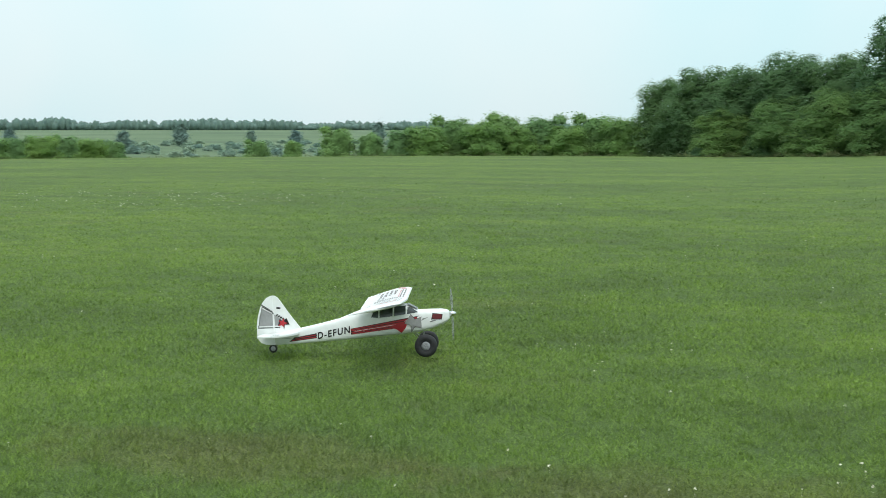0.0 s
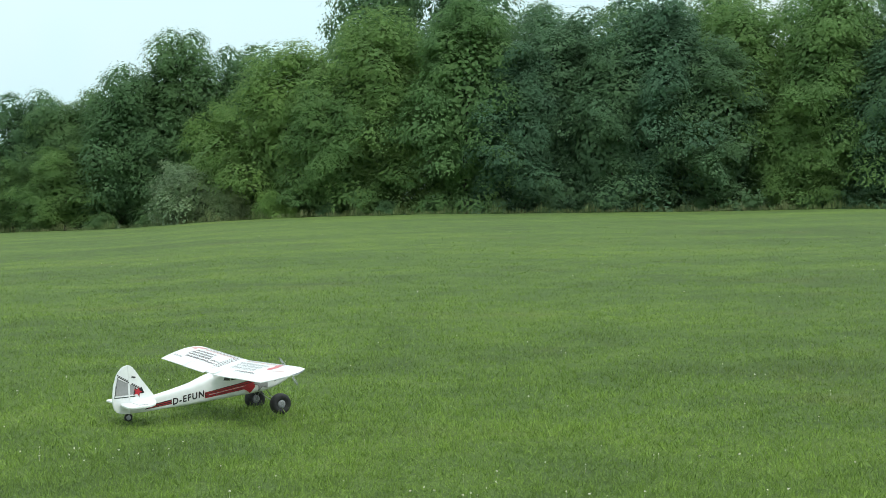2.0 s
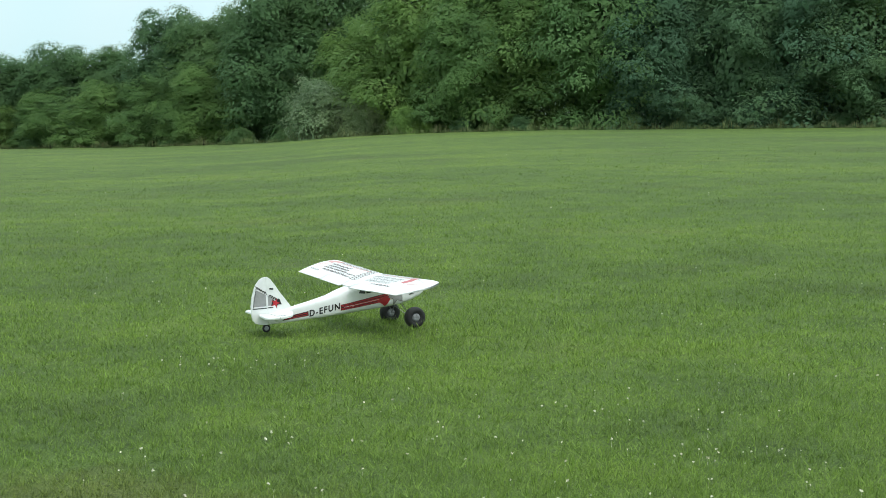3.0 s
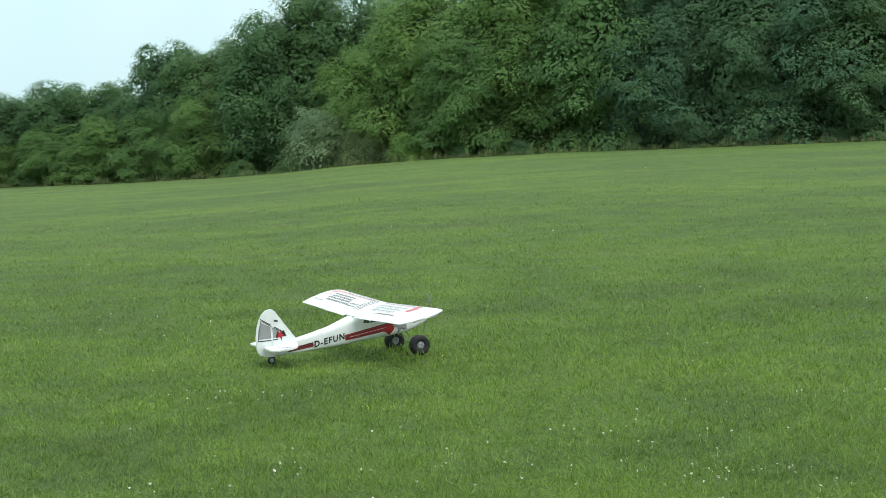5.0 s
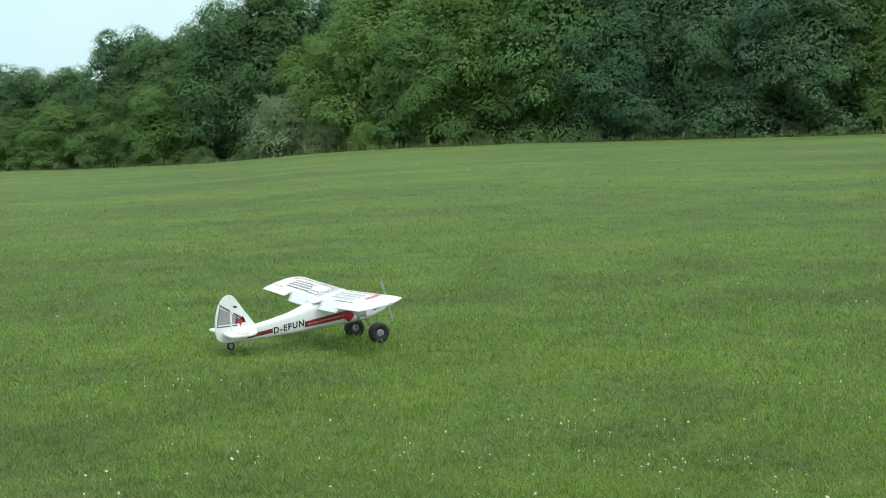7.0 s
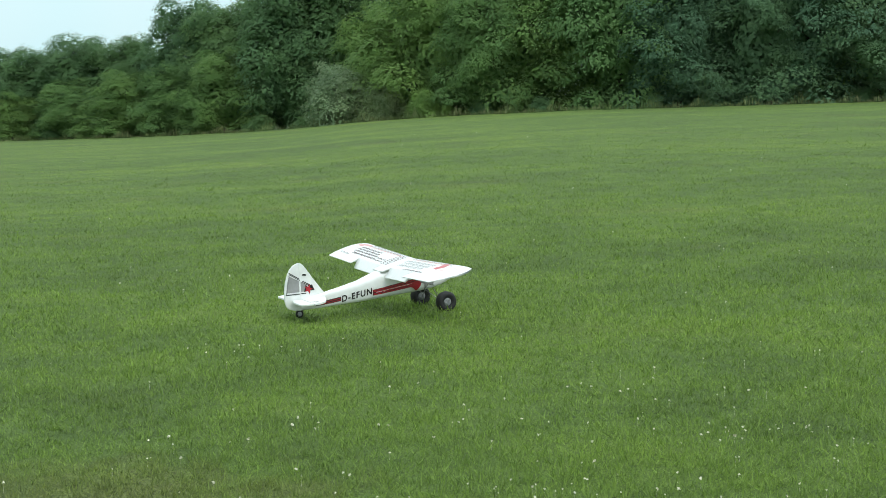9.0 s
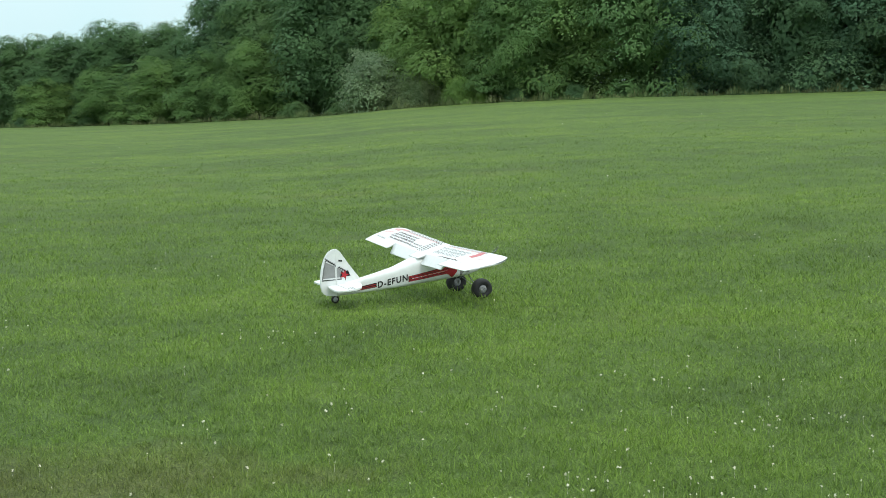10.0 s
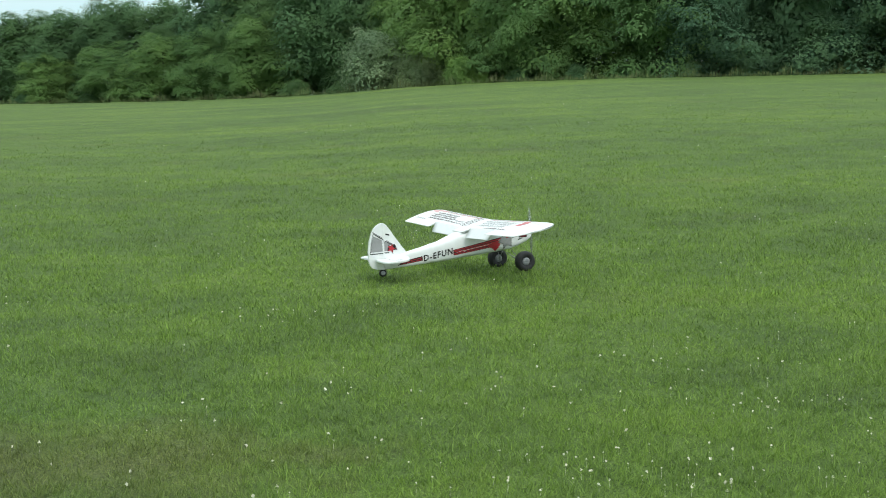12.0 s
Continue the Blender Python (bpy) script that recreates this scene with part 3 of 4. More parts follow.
stand(locust_c, [(3.2, 3.5, 30, 0.80, 1.0), (-1.0, 6.5, 120, 0.95, 1.0), (21, 3, 170, 0.8, 1.0),
                 (-6.9, 4.5, 200, 0.95, 0.74), (-8.8, 5, 130, 0.90, 0.70), (-10.6, 4, 75, 0.92, 0.64), (-12.6, 5, 20, 0.86, 0.66), (-14.8, 5, 150, 0.80, 0.58)])
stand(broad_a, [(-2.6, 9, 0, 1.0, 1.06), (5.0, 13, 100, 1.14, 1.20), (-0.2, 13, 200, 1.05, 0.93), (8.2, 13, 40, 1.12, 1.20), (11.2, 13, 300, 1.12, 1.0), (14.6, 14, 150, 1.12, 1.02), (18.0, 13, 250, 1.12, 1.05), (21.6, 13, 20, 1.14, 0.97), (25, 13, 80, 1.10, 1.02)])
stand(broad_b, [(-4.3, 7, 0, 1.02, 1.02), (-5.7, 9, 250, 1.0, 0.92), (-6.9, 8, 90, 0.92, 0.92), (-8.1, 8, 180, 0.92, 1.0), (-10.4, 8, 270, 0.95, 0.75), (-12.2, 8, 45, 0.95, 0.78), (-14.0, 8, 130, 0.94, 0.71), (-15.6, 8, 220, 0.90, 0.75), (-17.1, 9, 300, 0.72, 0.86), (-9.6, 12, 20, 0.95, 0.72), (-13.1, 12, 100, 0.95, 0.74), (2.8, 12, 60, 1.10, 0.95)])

BUSH = "bushes under the trees"
bush_silver = make_tree("silver_shrub", 7, 3.7, 5.4, 0.1, 26, 40, 0.10, LEAF_SILVER, 0.05, "rounded silvery grey-green shrub at the wood's edge", "shrub", BUSH, flat=0.9, droop=-0.1, top=0.5)
stand(bush_silver, [(-2.6, 1.6, 0, 0.92, 1.0), (-0.9, 2.6, 120, 0.66, 0.95)])
bush_light = make_tree("shrub", 8, 2.2, 2.6, 0.0, 12, 34, 0.10, LEAF_LIGHT, 0.035, "low yellow-green shrub at the field edge", "shrub", BUSH, flat=0.8, droop=0.2, top=0.3)
stand(bush_light, [(0.8, 1.4, 0, 0.75, 1.0), (1.6, 1.6, 80, 0.5, 0.9), (26.0, 1.4, 10, 0.8, 1.0)])
bush_dark = make_tree("shrub", 9, 2.2, 3.2, 0.0, 12, 34, 0.12, LEAF_DARK, 0.04, "dense dark green undergrowth shrub", "shrub", BUSH, flat=0.7, top=0.5)
stand(bush_dark, [(-5.6, 1.8, 0, 0.55, 0.9), (3.0, 2, 40, 0.8, 1), (5.3, 2, 90, 0.9, 1), (7.4, 2, 200, 0.85, 1), (9.6, 2.2, 300, 0.9, 1), (11.7, 2, 30, 0.85, 1), (13.5, 2, 250, 0.8, 1), (15.5, 2, 110, 0.95, 1), (17.4, 2, 10, 0.85, 1), (19.4, 2, 70, 0.9, 1), (21.5, 2, 170, 0.85, 1), (23.3, 2, 20, 0.9, 1), (25.2, 2.6, 140, 0.8, 1),
                  (-8.3, 3, 60, 0.7, 1), (-10.8, 3, 10, 0.7, 1), (-13.4, 3, 200, 0.7, 1), (-15.8, 3, 100, 0.75, 1), (-3.8, 4, 10, 0.9, 1), (-1.4, 4, 210, 0.9, 1),
                  (1.5, 9, 50, 1.4, 1), (4.2, 10, 140, 1.4, 1), (6.8, 9, 260, 1.4, 1), (9.4, 10, 10, 1.4, 1), (12.0, 9, 90, 1.4, 1), (14.8, 10, 190, 1.4, 1), (17.6, 9, 310, 1.4, 1), (20.4, 10, 30, 1.4, 1), (23.2, 9, 120, 1.4, 1)])

HEDGE = "bushes beyond the brow of the field"
hedge_a = make_tree("hedge_shrub", 12, 4.2, 5.6, 0.0, 18, 40, 0.15, LEAF_LIGHT, 0.05, "bright green leafy shrub beyond the field's brow", "shrub", HEDGE, flat=0.7, droop=0.25, top=0.6)
stand(hedge_a, [(-18.6, 8, 0, 0.88, 0.9), (-20.8, 8, 130, 0.88, 0.92), (-22.6, 9, 250, 0.95, 0.9), (-24.0, 8, 70, 0.9, 1.0), (-26.2, 8, 310, 0.85, 0.95), (-39.0, 8, 15, 0.62, 0.9), (-40.8, 8, 190, 0.68, 0.9), (-42.6, 8, 100, 0.62, 0.95), (-44.5, 8, 20, 0.66, 0.9)])
hedge_b = make_tree("hedge_shrub", 13, 4.0, 5.0, 0.0, 18, 40, 0.15, LEAF_MID, 0.05, "dark green leafy shrub beyond the field's brow", "shrub", HEDGE, flat=0.7, droop=0.25, top=0.6)
stand(hedge_b, [(-19.7, 10, 0, 0.95, 1.0), (-21.7, 10, 200, 0.98, 1.0), (-23.3, 11, 80, 1.0, 1.05), (-25.2, 10, 10, 0.95, 1.0), (-27.2, 9, 150, 0.72, 0.95), (-28.4, 9, 290, 0.62, 0.95), (-29.7, 9, 40, 0.72, 1.0), (-31.4, 9, 100, 0.45, 1.0), (-39.9, 11, 60, 0.72, 0.9), (-41.7, 11, 220, 0.66, 0.95), (-38.2, 10, 330, 0.55, 0.9), (-32.8, 9, 30, 0.5, 0.95)])

FAR = "shrubs on the far pasture"
far_shrub = make_tree("pasture_shrub", 14, 4.0, 6.0, 0.0, 8, 12, 0.5, LEAF_SCRUB_HAZED, 0.06, "scrub bush on the far pasture, haze painted into its grey-green", "shrub", FAR, flat=0.7, top=0.5, each=6, core=40)
rng_far = np.random.default_rng(3)
rows = []
for k in range(110):
    rows.append((float(rng_far.uniform(-38.5, -26)), float(rng_far.uniform(240, 440)), float(rng_far.uniform(0, 360)), float(rng_far.uniform(0.5, 1.0)), float(rng_far.uniform(0.7, 1.0))))
stand(far_shrub, rows)
far_tree = make_tree("pasture_tree", 15, 7.0, 5.5, 0.6, 12, 14, 0.5, LEAF_FAR_HAZED, 0.12, "lone dark tree on the far pasture, haze in its leaf colour", "tree", FAR, flat=0.8, top=0.5, each=6, core=40)
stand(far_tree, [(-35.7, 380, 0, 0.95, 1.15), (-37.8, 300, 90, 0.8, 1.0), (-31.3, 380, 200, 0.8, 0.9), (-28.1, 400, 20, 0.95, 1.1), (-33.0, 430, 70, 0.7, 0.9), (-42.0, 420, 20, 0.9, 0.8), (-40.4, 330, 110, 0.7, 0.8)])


def build_far_woods():
    """A continuous belt of woods on the horizon."""
    rng = np.random.default_rng(8)
    chunks = []
    for k in range(3200):
        az = rng.uniform(-75, -12)
        r = rng.uniform(1150, 1450)
        x, y = r * math.sin(radians(az)), r * math.cos(radians(az))
        h = lerp(az, [(-75, 7.2), (-32, 7.4), (-27, 4.6), (-12, 4.0)]) + 0.8 * math.sin(az * 0.9 + 1.0) + 0.7 * math.sin(az * 2.3) + rng.uniform(-2.8, 1.6)
        w = rng.uniform(1.2, 3.4)
        chunks.append(heart(rng, np.array([x, y, float(ground_z(x, y)) + 0.45 * h]), (w, w, 0.55 * h), 2))
    corners, normals = merged(chunks)
    me = soup("far_woods", corners, 3, LEAF_FAR_HAZED, normals)
    tagged(new("far_woods", me), "belt of distant green woods on the horizon, haze painted into the colour", "woods", kind="stuff")


build_far_woods()

# ---- the model aeroplane ----
# its own space: x forward, y to its left, z up, with the main axle at the origin
WHEEL_R = 0.054
HULL = [(-0.74, 0.036, 0.085, 0.008), (-0.69, 0.035, 0.100, 0.013), (-0.613, 0.037, 0.113, 0.021), (-0.53, 0.040, 0.127, 0.031), (-0.423, 0.043, 0.149, 0.044), (-0.345, 0.047, 0.176, 0.053), (-0.30, 0.050, 0.189, 0.057), (-0.20, 0.055, 0.197, 0.060),
        (-0.115, 0.059, 0.207, 0.061), (-0.088, 0.061, 0.205, 0.061), (-0.03, 0.066, 0.173, 0.058), (0.03, 0.078, 0.173, 0.054), (0.085, 0.098, 0.171, 0.046), (0.11, 0.112, 0.164, 0.038), (0.118, 0.122, 0.158, 0.030)]
HX = [h[0] for h in HULL]
POWER = 4.0


def hull(x):
    return [float(np.interp(x, HX, [h[k] for h in HULL])) for k in (1, 2, 3)]


def side_y(x, z, off=0.0016):
    """The starboard skin of the fuselage at a place along it and a height."""
    lo, hi, w = hull(x)
    u = min(0.98, abs(2 * (z - lo) / (hi - lo) - 1))
    return -(w * (1 - u ** POWER) ** (1 / POWER) + off)


def hull_ring(x, lo, hi, w, count=28):
    ring = []
    for k in range(count):
        t = 2 * math.pi * k / count
        c, s = math.cos(t), math.sin(t)
        ring.append((x, w * math.copysign(abs(c) ** (2 / POWER), c), (lo + hi) / 2 + (hi - lo) / 2 * math.copysign(abs(s) ** (2 / POWER), s)))
    return ring


def decal(name, outline, mat, parent, surface, label=""):
    """A thin printed patch: outline of (a, b) laid on a surface function."""
    bm = bmesh.new()
    bm.faces.new([bm.verts.new((a, b, 0)) for a, b in outline])
    bmesh.ops.triangulate(bm, faces=bm.faces)
    bmesh.ops.subdivide_edges(bm, edges=bm.edges, cuts=3, use_grid_fill=True)
    for v in bm.verts:
        v.co = surface(v.co.x, v.co.y)
    return part(name, bm, mat, parent, label, smooth=False)


def band(name, lower, upper, mat, parent, surface, steps=14, label=""):
    """A printed stripe between two lines (a0, b0, a1, b1), following the surface."""
    bm = bmesh.new()
    prev = None
    for k in range(steps + 1):
        t = k / steps
        pair = [bm.verts.new(surface(q[0] + (q[2] - q[0]) * t, q[1] + (q[3] - q[1]) * t)) for q in (lower, upper)]
        if prev:
            bm.faces.new((prev[0], pair[0], pair[1], prev[1]))
        prev = pair
    return part(name, bm, mat, parent, label, smooth=False)


def star(cx, cz, r, inner, turn, points=5, stretch=1.0):
    return [(cx + stretch * (r if k % 2 == 0 else inner) * math.cos(turn + math.pi * k / points), cz + (r if k % 2 == 0 else inner) * math.sin(turn + math.pi * k / points)) for k in range(2 * points)]


def on_side(a, b):
    return (a, side_y(a, b), b)


def on_side_low(a, b):
    return (a, side_y(a, b, 0.0009), b)


def on_side_high(a, b):
    return (a, side_y(a, b, 0.0024), b)


def on_fin(a, b):
    return (a, -0.0082, b)


def on_fin_low(a, b):
    return (a, -0.0074, b)


# wing surface: s from -1 (starboard tip) to 1 (port tip), v from 0 (leading edge) to 1 (trailing edge)
def wing_point(s, v, upper, off=0.0):
    tip = (0.724 if s > 0 else 0.714) - 0.062 * max(0.0, (0.38 - v) / 0.38) ** 2.2 - 0.062 * max(0.0, (v - 0.38) / 0.62) ** 1.8
    lead, chord = -0.085, 0.236
    t = 5 * 0.115 * chord * (0.2969 * math.sqrt(v) - 0.126 * v - 0.3516 * v * v + 0.2843 * v ** 3 - 0.1015 * v ** 4)
    fade = 1.0 - 0.75 * max(0.0, (abs(s) - 0.90) / 0.10) ** 2
    base = 0.2215 + 0.0235 * abs(s) - v * (0.036 + 0.003 * abs(s))
    return Vector((lead - v * chord, s * tip, base + (1.25 * t * fade + off if upper else -0.45 * t * fade - off)))


def wing_block(s0, s1, v0, v1, count):
    """A closed piece of the wing between two stations along the span and two along the chord."""
    vs = [v0 + (v1 - v0) * (1 - math.cos(math.pi * k / 12)) / 2 for k in range(13)]
    rings = []
    for k in range(count + 1):
        s = s0 + (s1 - s0) * k / count
        if abs(s0) > 0.99 or abs(s1) > 0.99:
            q = k / count
            s = s0 + (s1 - s0) * (1 - math.cos(math.pi * q)) / 2
        up = [wing_point(s, v, True, 0.0015) for v in vs]
        down = [wing_point(s, v, False, 0.0015) for v in reversed(vs)]
        rings.append(up + down)
    return loft(rings)


def on_wing(s, v):
    return wing_point(s, v, True, 0.0026)


def text_mesh(body):
    cu = bpy.data.curves.new("lettering", "FONT")
    cu.body, cu.size, cu.offset, cu.resolution_u, cu.space_character = body, 1.0, 0.030, 3, 1.22
    ob = bpy.data.objects.new("lettering", cu)
    scene.collection.objects.link(ob)
    me = bpy.data.meshes.new_from_object(ob.evaluated_get(bpy.context.evaluated_depsgraph_get()))
    bpy.data.objects.remove(ob)
    return me


def plate(outline, thick, plane_axis="y", at=0.0, bevel=0.0015):
    """A flat foam surface of an outline, thick, with softened rims. plane_axis y: outline in x, z; z: outline in x, y."""
    bm = bmesh.new()
    sides = []
    for d in (-thick / 2, thick / 2):
        sides.append([bm.verts.new((a, at + d, b) if plane_axis == "y" else (a, b, at + d)) for a, b in outline])
    n = len(outline)
    bm.faces.new(sides[0])
    bm.faces.new(sides[1][::-1])
    for i in range(n):
        bm.faces.new((sides[0][i], sides[0][(i + 1) % n], sides[1][(i + 1) % n], sides[1][i]))
    rim = [e for e in bm.edges if len({v.co[1 if plane_axis == "y" else 2] > at for v in e.verts}) == 1]
    bmesh.ops.bevel(bm, geom=rim, offset=bevel, segments=2, affect="EDGES", profile=0.5)
    return bm


def build_aeroplane():
    Plane = namedtuple("Plane", "body propeller wheels flaps")
    ob = tagged(new("model_aeroplane"), "white foam high-wing model aeroplane with red stripes and big black tyres", "model aeroplane")
    body = part("fuselage", loft([hull_ring(*h) for h in HULL]), FOAM, ob)

    # tail
    fin = [(-0.610, 0.108), (-0.640, 0.150), (-0.672, 0.196), (-0.700, 0.240), (-0.716, 0.264), (-0.730, 0.275), (-0.7418, 0.277), (-0.7418, 0.060), (-0.640, 0.080)]
    rudder = [(-0.7422, 0.277), (-0.757, 0.275), (-0.774, 0.266), (-0.790, 0.249), (-0.803, 0.227), (-0.818, 0.182), (-0.826, 0.135), (-0.827, 0.090), (-0.821, 0.064), (-0.808, 0.048), (-0.785, 0.039), (-0.7422, 0.034)]
    fin_ob = part("fin", plate(fin, 0.013), FOAM, ob, smooth=False)
    rudder_ob = part("rudder", plate(rudder, 0.013), FOAM, ob, smooth=False)
    half = [(-0.612, 0.0), (-0.620, 0.03), (-0.636, 0.09), (-0.654, 0.135), (-0.674, 0.164), (-0.702, 0.184), (-0.730, 0.191), (-0.738, 0.191), (-0.738, 0.0)]
    elev = [(-0.741, 0.012), (-0.741, 0.190), (-0.775, 0.188), (-0.797, 0.178), (-0.806, 0.160), (-0.802, 0.060), (-0.790, 0.012)]
    stab = [(x, -y) for x, y in half] + [(x, y) for x, y in half[::-1][1:-1]]
    stab_ob = part("tailplane", plate(stab, 0.010, "z", 0.0885), FOAM, ob, smooth=False)
    for sgn in (-1, 1):
        part("elevator", plate([(x, sgn * y) for x, y in elev], 0.009, "z", 0.0885), FOAM, ob, smooth=False)
    for k in range(3):
        decal("lettering_bar", [(-0.700 - 0.012 * k, -0.13), (-0.708 - 0.012 * k, -0.13), (-0.708 - 0.012 * k, -0.172 + 0.01 * k), (-0.700 - 0.012 * k, -0.172 + 0.01 * k)], SILVER, stab_ob, lambda a, b: (a, b, 0.0943))

    # prints on the fin and rudder
    decal("grey_panel", [(-0.797, 0.216), (-0.7465, 0.188), (-0.7465, 0.130), (-0.817, 0.131), (-0.811, 0.176)], SILVER, rudder_ob, on_fin_low, "grey printed panel")
    decal("line_print", [(-0.7375, 0.188), (-0.7400, 0.189), (-0.7400, 0.128), (-0.7375, 0.128)], FOAM, fin_ob, on_fin)
    decal("line_print", [(-0.819, 0.1245), (-0.7465, 0.1225), (-0.7465, 0.118), (-0.820, 0.1195)], BLACK, rudder_ob, on_fin)
    decal("grey_panel", [(-0.7375, 0.183), (-0.704, 0.162), (-0.712, 0.130), (-0.7375, 0.130)], SILVER, fin_ob, on_fin_low, "grey printed panel")
    for k in range(26):
        row = k % 2
        a, b = -0.799 + 0.0046 * k, 0.2320 - 0.0031 * k - 0.0062 * row
        if abs(a + 0.740) < 0.006 or a > -0.688:
            continue
        decal("check", [(a, b), (a + 0.0068, b - 0.0046), (a + 0.0080, b + 0.0006), (a + 0.0012, b + 0.0052)], BLACK, rudder_ob if a < -0.742 else fin_ob, on_fin)
    decal("line_print", [(-0.797, 0.222), (-0.794, 0.221), (-0.815, 0.126), (-0.819, 0.126)], BLACK, rudder_ob, on_fin_low)
    decal("line_print", [(-0.7375, 0.124), (-0.712, 0.123), (-0.712, 0.118), (-0.7375, 0.119)], BLACK, fin_ob, on_fin)
    decal("star_print", star(-0.699, 0.141, 0.025, 0.0105, 1.2), RED, fin_ob, lambda a, b: (a, -0.0092, b), "red star print")
    decal("star_shadow", star(-0.694, 0.139, 0.030, 0.009, 1.0), BLACK, fin_ob, lambda a, b: (a, -0.0085, b))
    decal("lettering_bar", [(-0.727, 0.213), (-0.706, 0.209), (-0.705, 0.2175), (-0.725, 0.2215)], BLACK, fin_ob, on_fin)

    # starboard stripes, lettering, windows
    band("stripe_shadow", (-0.364, 0.0705, -0.120, 0.0935), (-0.364, 0.1000, -0.030, 0.1470), BLACK, body, on_side_low)
    for k, (z0, z1, end) in enumerate(((0.0728, 0.0950, -0.130), (0.0798, 0.1050, -0.120), (0.0885, 0.1195, -0.055), (0.0955, 0.1335, -0.040))):
        h0, h1 = 0.0040, (0.0062, 0.0064, 0.0088, 0.0080)[k]
        band("red_stripe", (-0.361, z0 - 0.0012, end, z1), (-0.361, z0 - 0.0012 + h0, end, z1 + h1), RED, body, on_side, label="red stripe")
    band("white_line", (-0.345, 0.0853, -0.100, 0.1135), (-0.345, 0.0871, -0.100, 0.1160), FOAM, body, on_side)
    decal("arrow_print", [(-0.165, 0.106), (-0.160, 0.0925), (-0.142, 0.087), (-0.118, 0.0665), (-0.094, 0.095), (-0.086, 0.122)], RED, body, on_side_high, "red arrowhead print")
    decal("star_outline", star(-0.056, 0.113, 0.049, 0.020, 0.62), DARK_GREY, body, lambda a, b: (a, side_y(a, b, 0.0030), b))
    decal("grey_star", star(-0.056, 0.113, 0.045, 0.017, 0.62), SILVER, body, lambda a, b: (a, side_y(a, b, 0.0038), b), "grey star print")
    decal("streak_print", [(-0.020, 0.122), (0.018, 0.138), (-0.014, 0.132)], SILVER, body, on_side)
    band("red_stripe", (-0.655, 0.052, -0.535, 0.0645), (-0.655, 0.055, -0.535, 0.0685), RED, body, on_side, 8, "red stripe")
    band("red_stripe", (-0.640, 0.061, -0.535, 0.0745), (-0.640, 0.0635, -0.535, 0.0785), RED, body, on_side, 8, "red stripe")
    band("stripe_shadow", (-0.670, 0.048, -0.533, 0.061), (-0.645, 0.068, -0.533, 0.0845), BLACK, body, on_side_low, 8)
    me = text_mesh("D-EFUN")
    co = np.empty(len(me.vertices) * 3)
    me.vertices.foreach_get("co", co)
    co = co.reshape(-1, 3)
    co -= [co[:, 0].min(), co[:, 1].min(), 0]
    co[:, 0] /= co[:, 0].max()
    co[:, 1] /= co[:, 1].max()
    pts = []
    for u, v, _ in co:
        x = -0.527 + 0.160 * u
        z = 0.0545 + 0.0240 * u + 0.034 * v
        pts.append((x - 0.002 * (1 - v), side_y(x, z, 0.002), z))
    me.vertices.foreach_set("co", np.array(pts).ravel())
    me.materials.append(BLACK)
    letters = new("lettering", me)
    letters.parent = body
    tagged(letters, "black registration lettering")
    for outline in ([(-0.262, 0.150), (-0.228, 0.146), (-0.226, 0.181), (-0.252, 0.172)], [(-0.221, 0.146), (-0.158, 0.151), (-0.154, 0.195), (-0.218, 0.187)],
                    [(-0.150, 0.152), (-0.094, 0.157), (-0.092, 0.199), (-0.147, 0.196)], [(-0.087, 0.158), (-0.032, 0.164), (-0.082, 0.199)]):
        decal("side_window", outline, GLASS, body, on_side, "dark tinted side window")
    decal("windshield", [(-0.084, -0.050), (-0.036, -0.048), (-0.036, 0.048), (-0.084, 0.050)], GLASS, body, lambda a, b: (a, b, 0.206 + (a + 0.088) * (-0.032 / 0.058) + 0.0035), "dark tinted windscreen")
    decal("air_intake", [(0.028, 0.125), (0.080, 0.122), (0.085, 0.148), (0.036, 0.156)], BLACK, body, on_side_low)
    decal("air_intake_print", [(0.036, 0.130), (0.050, 0.126), (0.076, 0.127), (0.082, 0.138), (0.078, 0.147), (0.041, 0.152), (0.033, 0.141)], MAROON, body, on_side, "dark red cowl print")
    decal("streak_print", [(0.018, 0.112), (0.060, 0.120), (0.030, 0.120)], BLACK, body, on_side)

    # wing with flaps and ailerons
    wing = part("wing", wing_block(-1, 1, 0.0, 0.755, 44), FOAM, ob)
    part("wing_centre", wing_block(-0.085, 0.085, 0.757, 0.95, 4), FOAM, ob)
    for sgn in (-1, 1):
        part("aileron", wing_block(sgn * 0.52, sgn * 1.0, 0.76, 1.0, 10), FOAM, ob)
    hinge = wing_point(0.30, 0.76, True)
    flaps = []
    for sgn in (-1, 1):
        bm = wing_block(sgn * 0.105, sgn * 0.515, 0.765, 1.0, 6)
        bmesh.ops.translate(bm, verts=bm.verts, vec=-Vector((hinge.x, 0, hinge.z)))
        fl = part("flap", bm, FOAM, ob)
        fl.matrix_basis = Matrix.Translation((hinge.x, 0, hinge.z))
        flaps.append(fl)
    # unreadable prints as bars, dotted lines towards the leading edge, arrow shapes at the tips
    rng = random.Random(4)

    def bars(name, mat, spots, label=""):
        """Small printed marks on the wing's upper skin: station, chord place, length and depth of each."""
        bm = bmesh.new()
        for a, b, da, db in spots:
            bm.faces.new([bm.verts.new(on_wing(p, q)) for p, q in ((a, b), (a + da, b), (a + da, b + db), (a, b + db))])
        return part(name, bm, mat, wing, label, smooth=False)

    def row(lo, hi, v, depth, long=0.026, gap=0.010):
        spots, a = [], lo
        while a < hi:
            step = rng.uniform(0.55, 1.25) * long
            spots.append((a, v + rng.uniform(-0.006, 0.006), min(step, hi - a), depth))
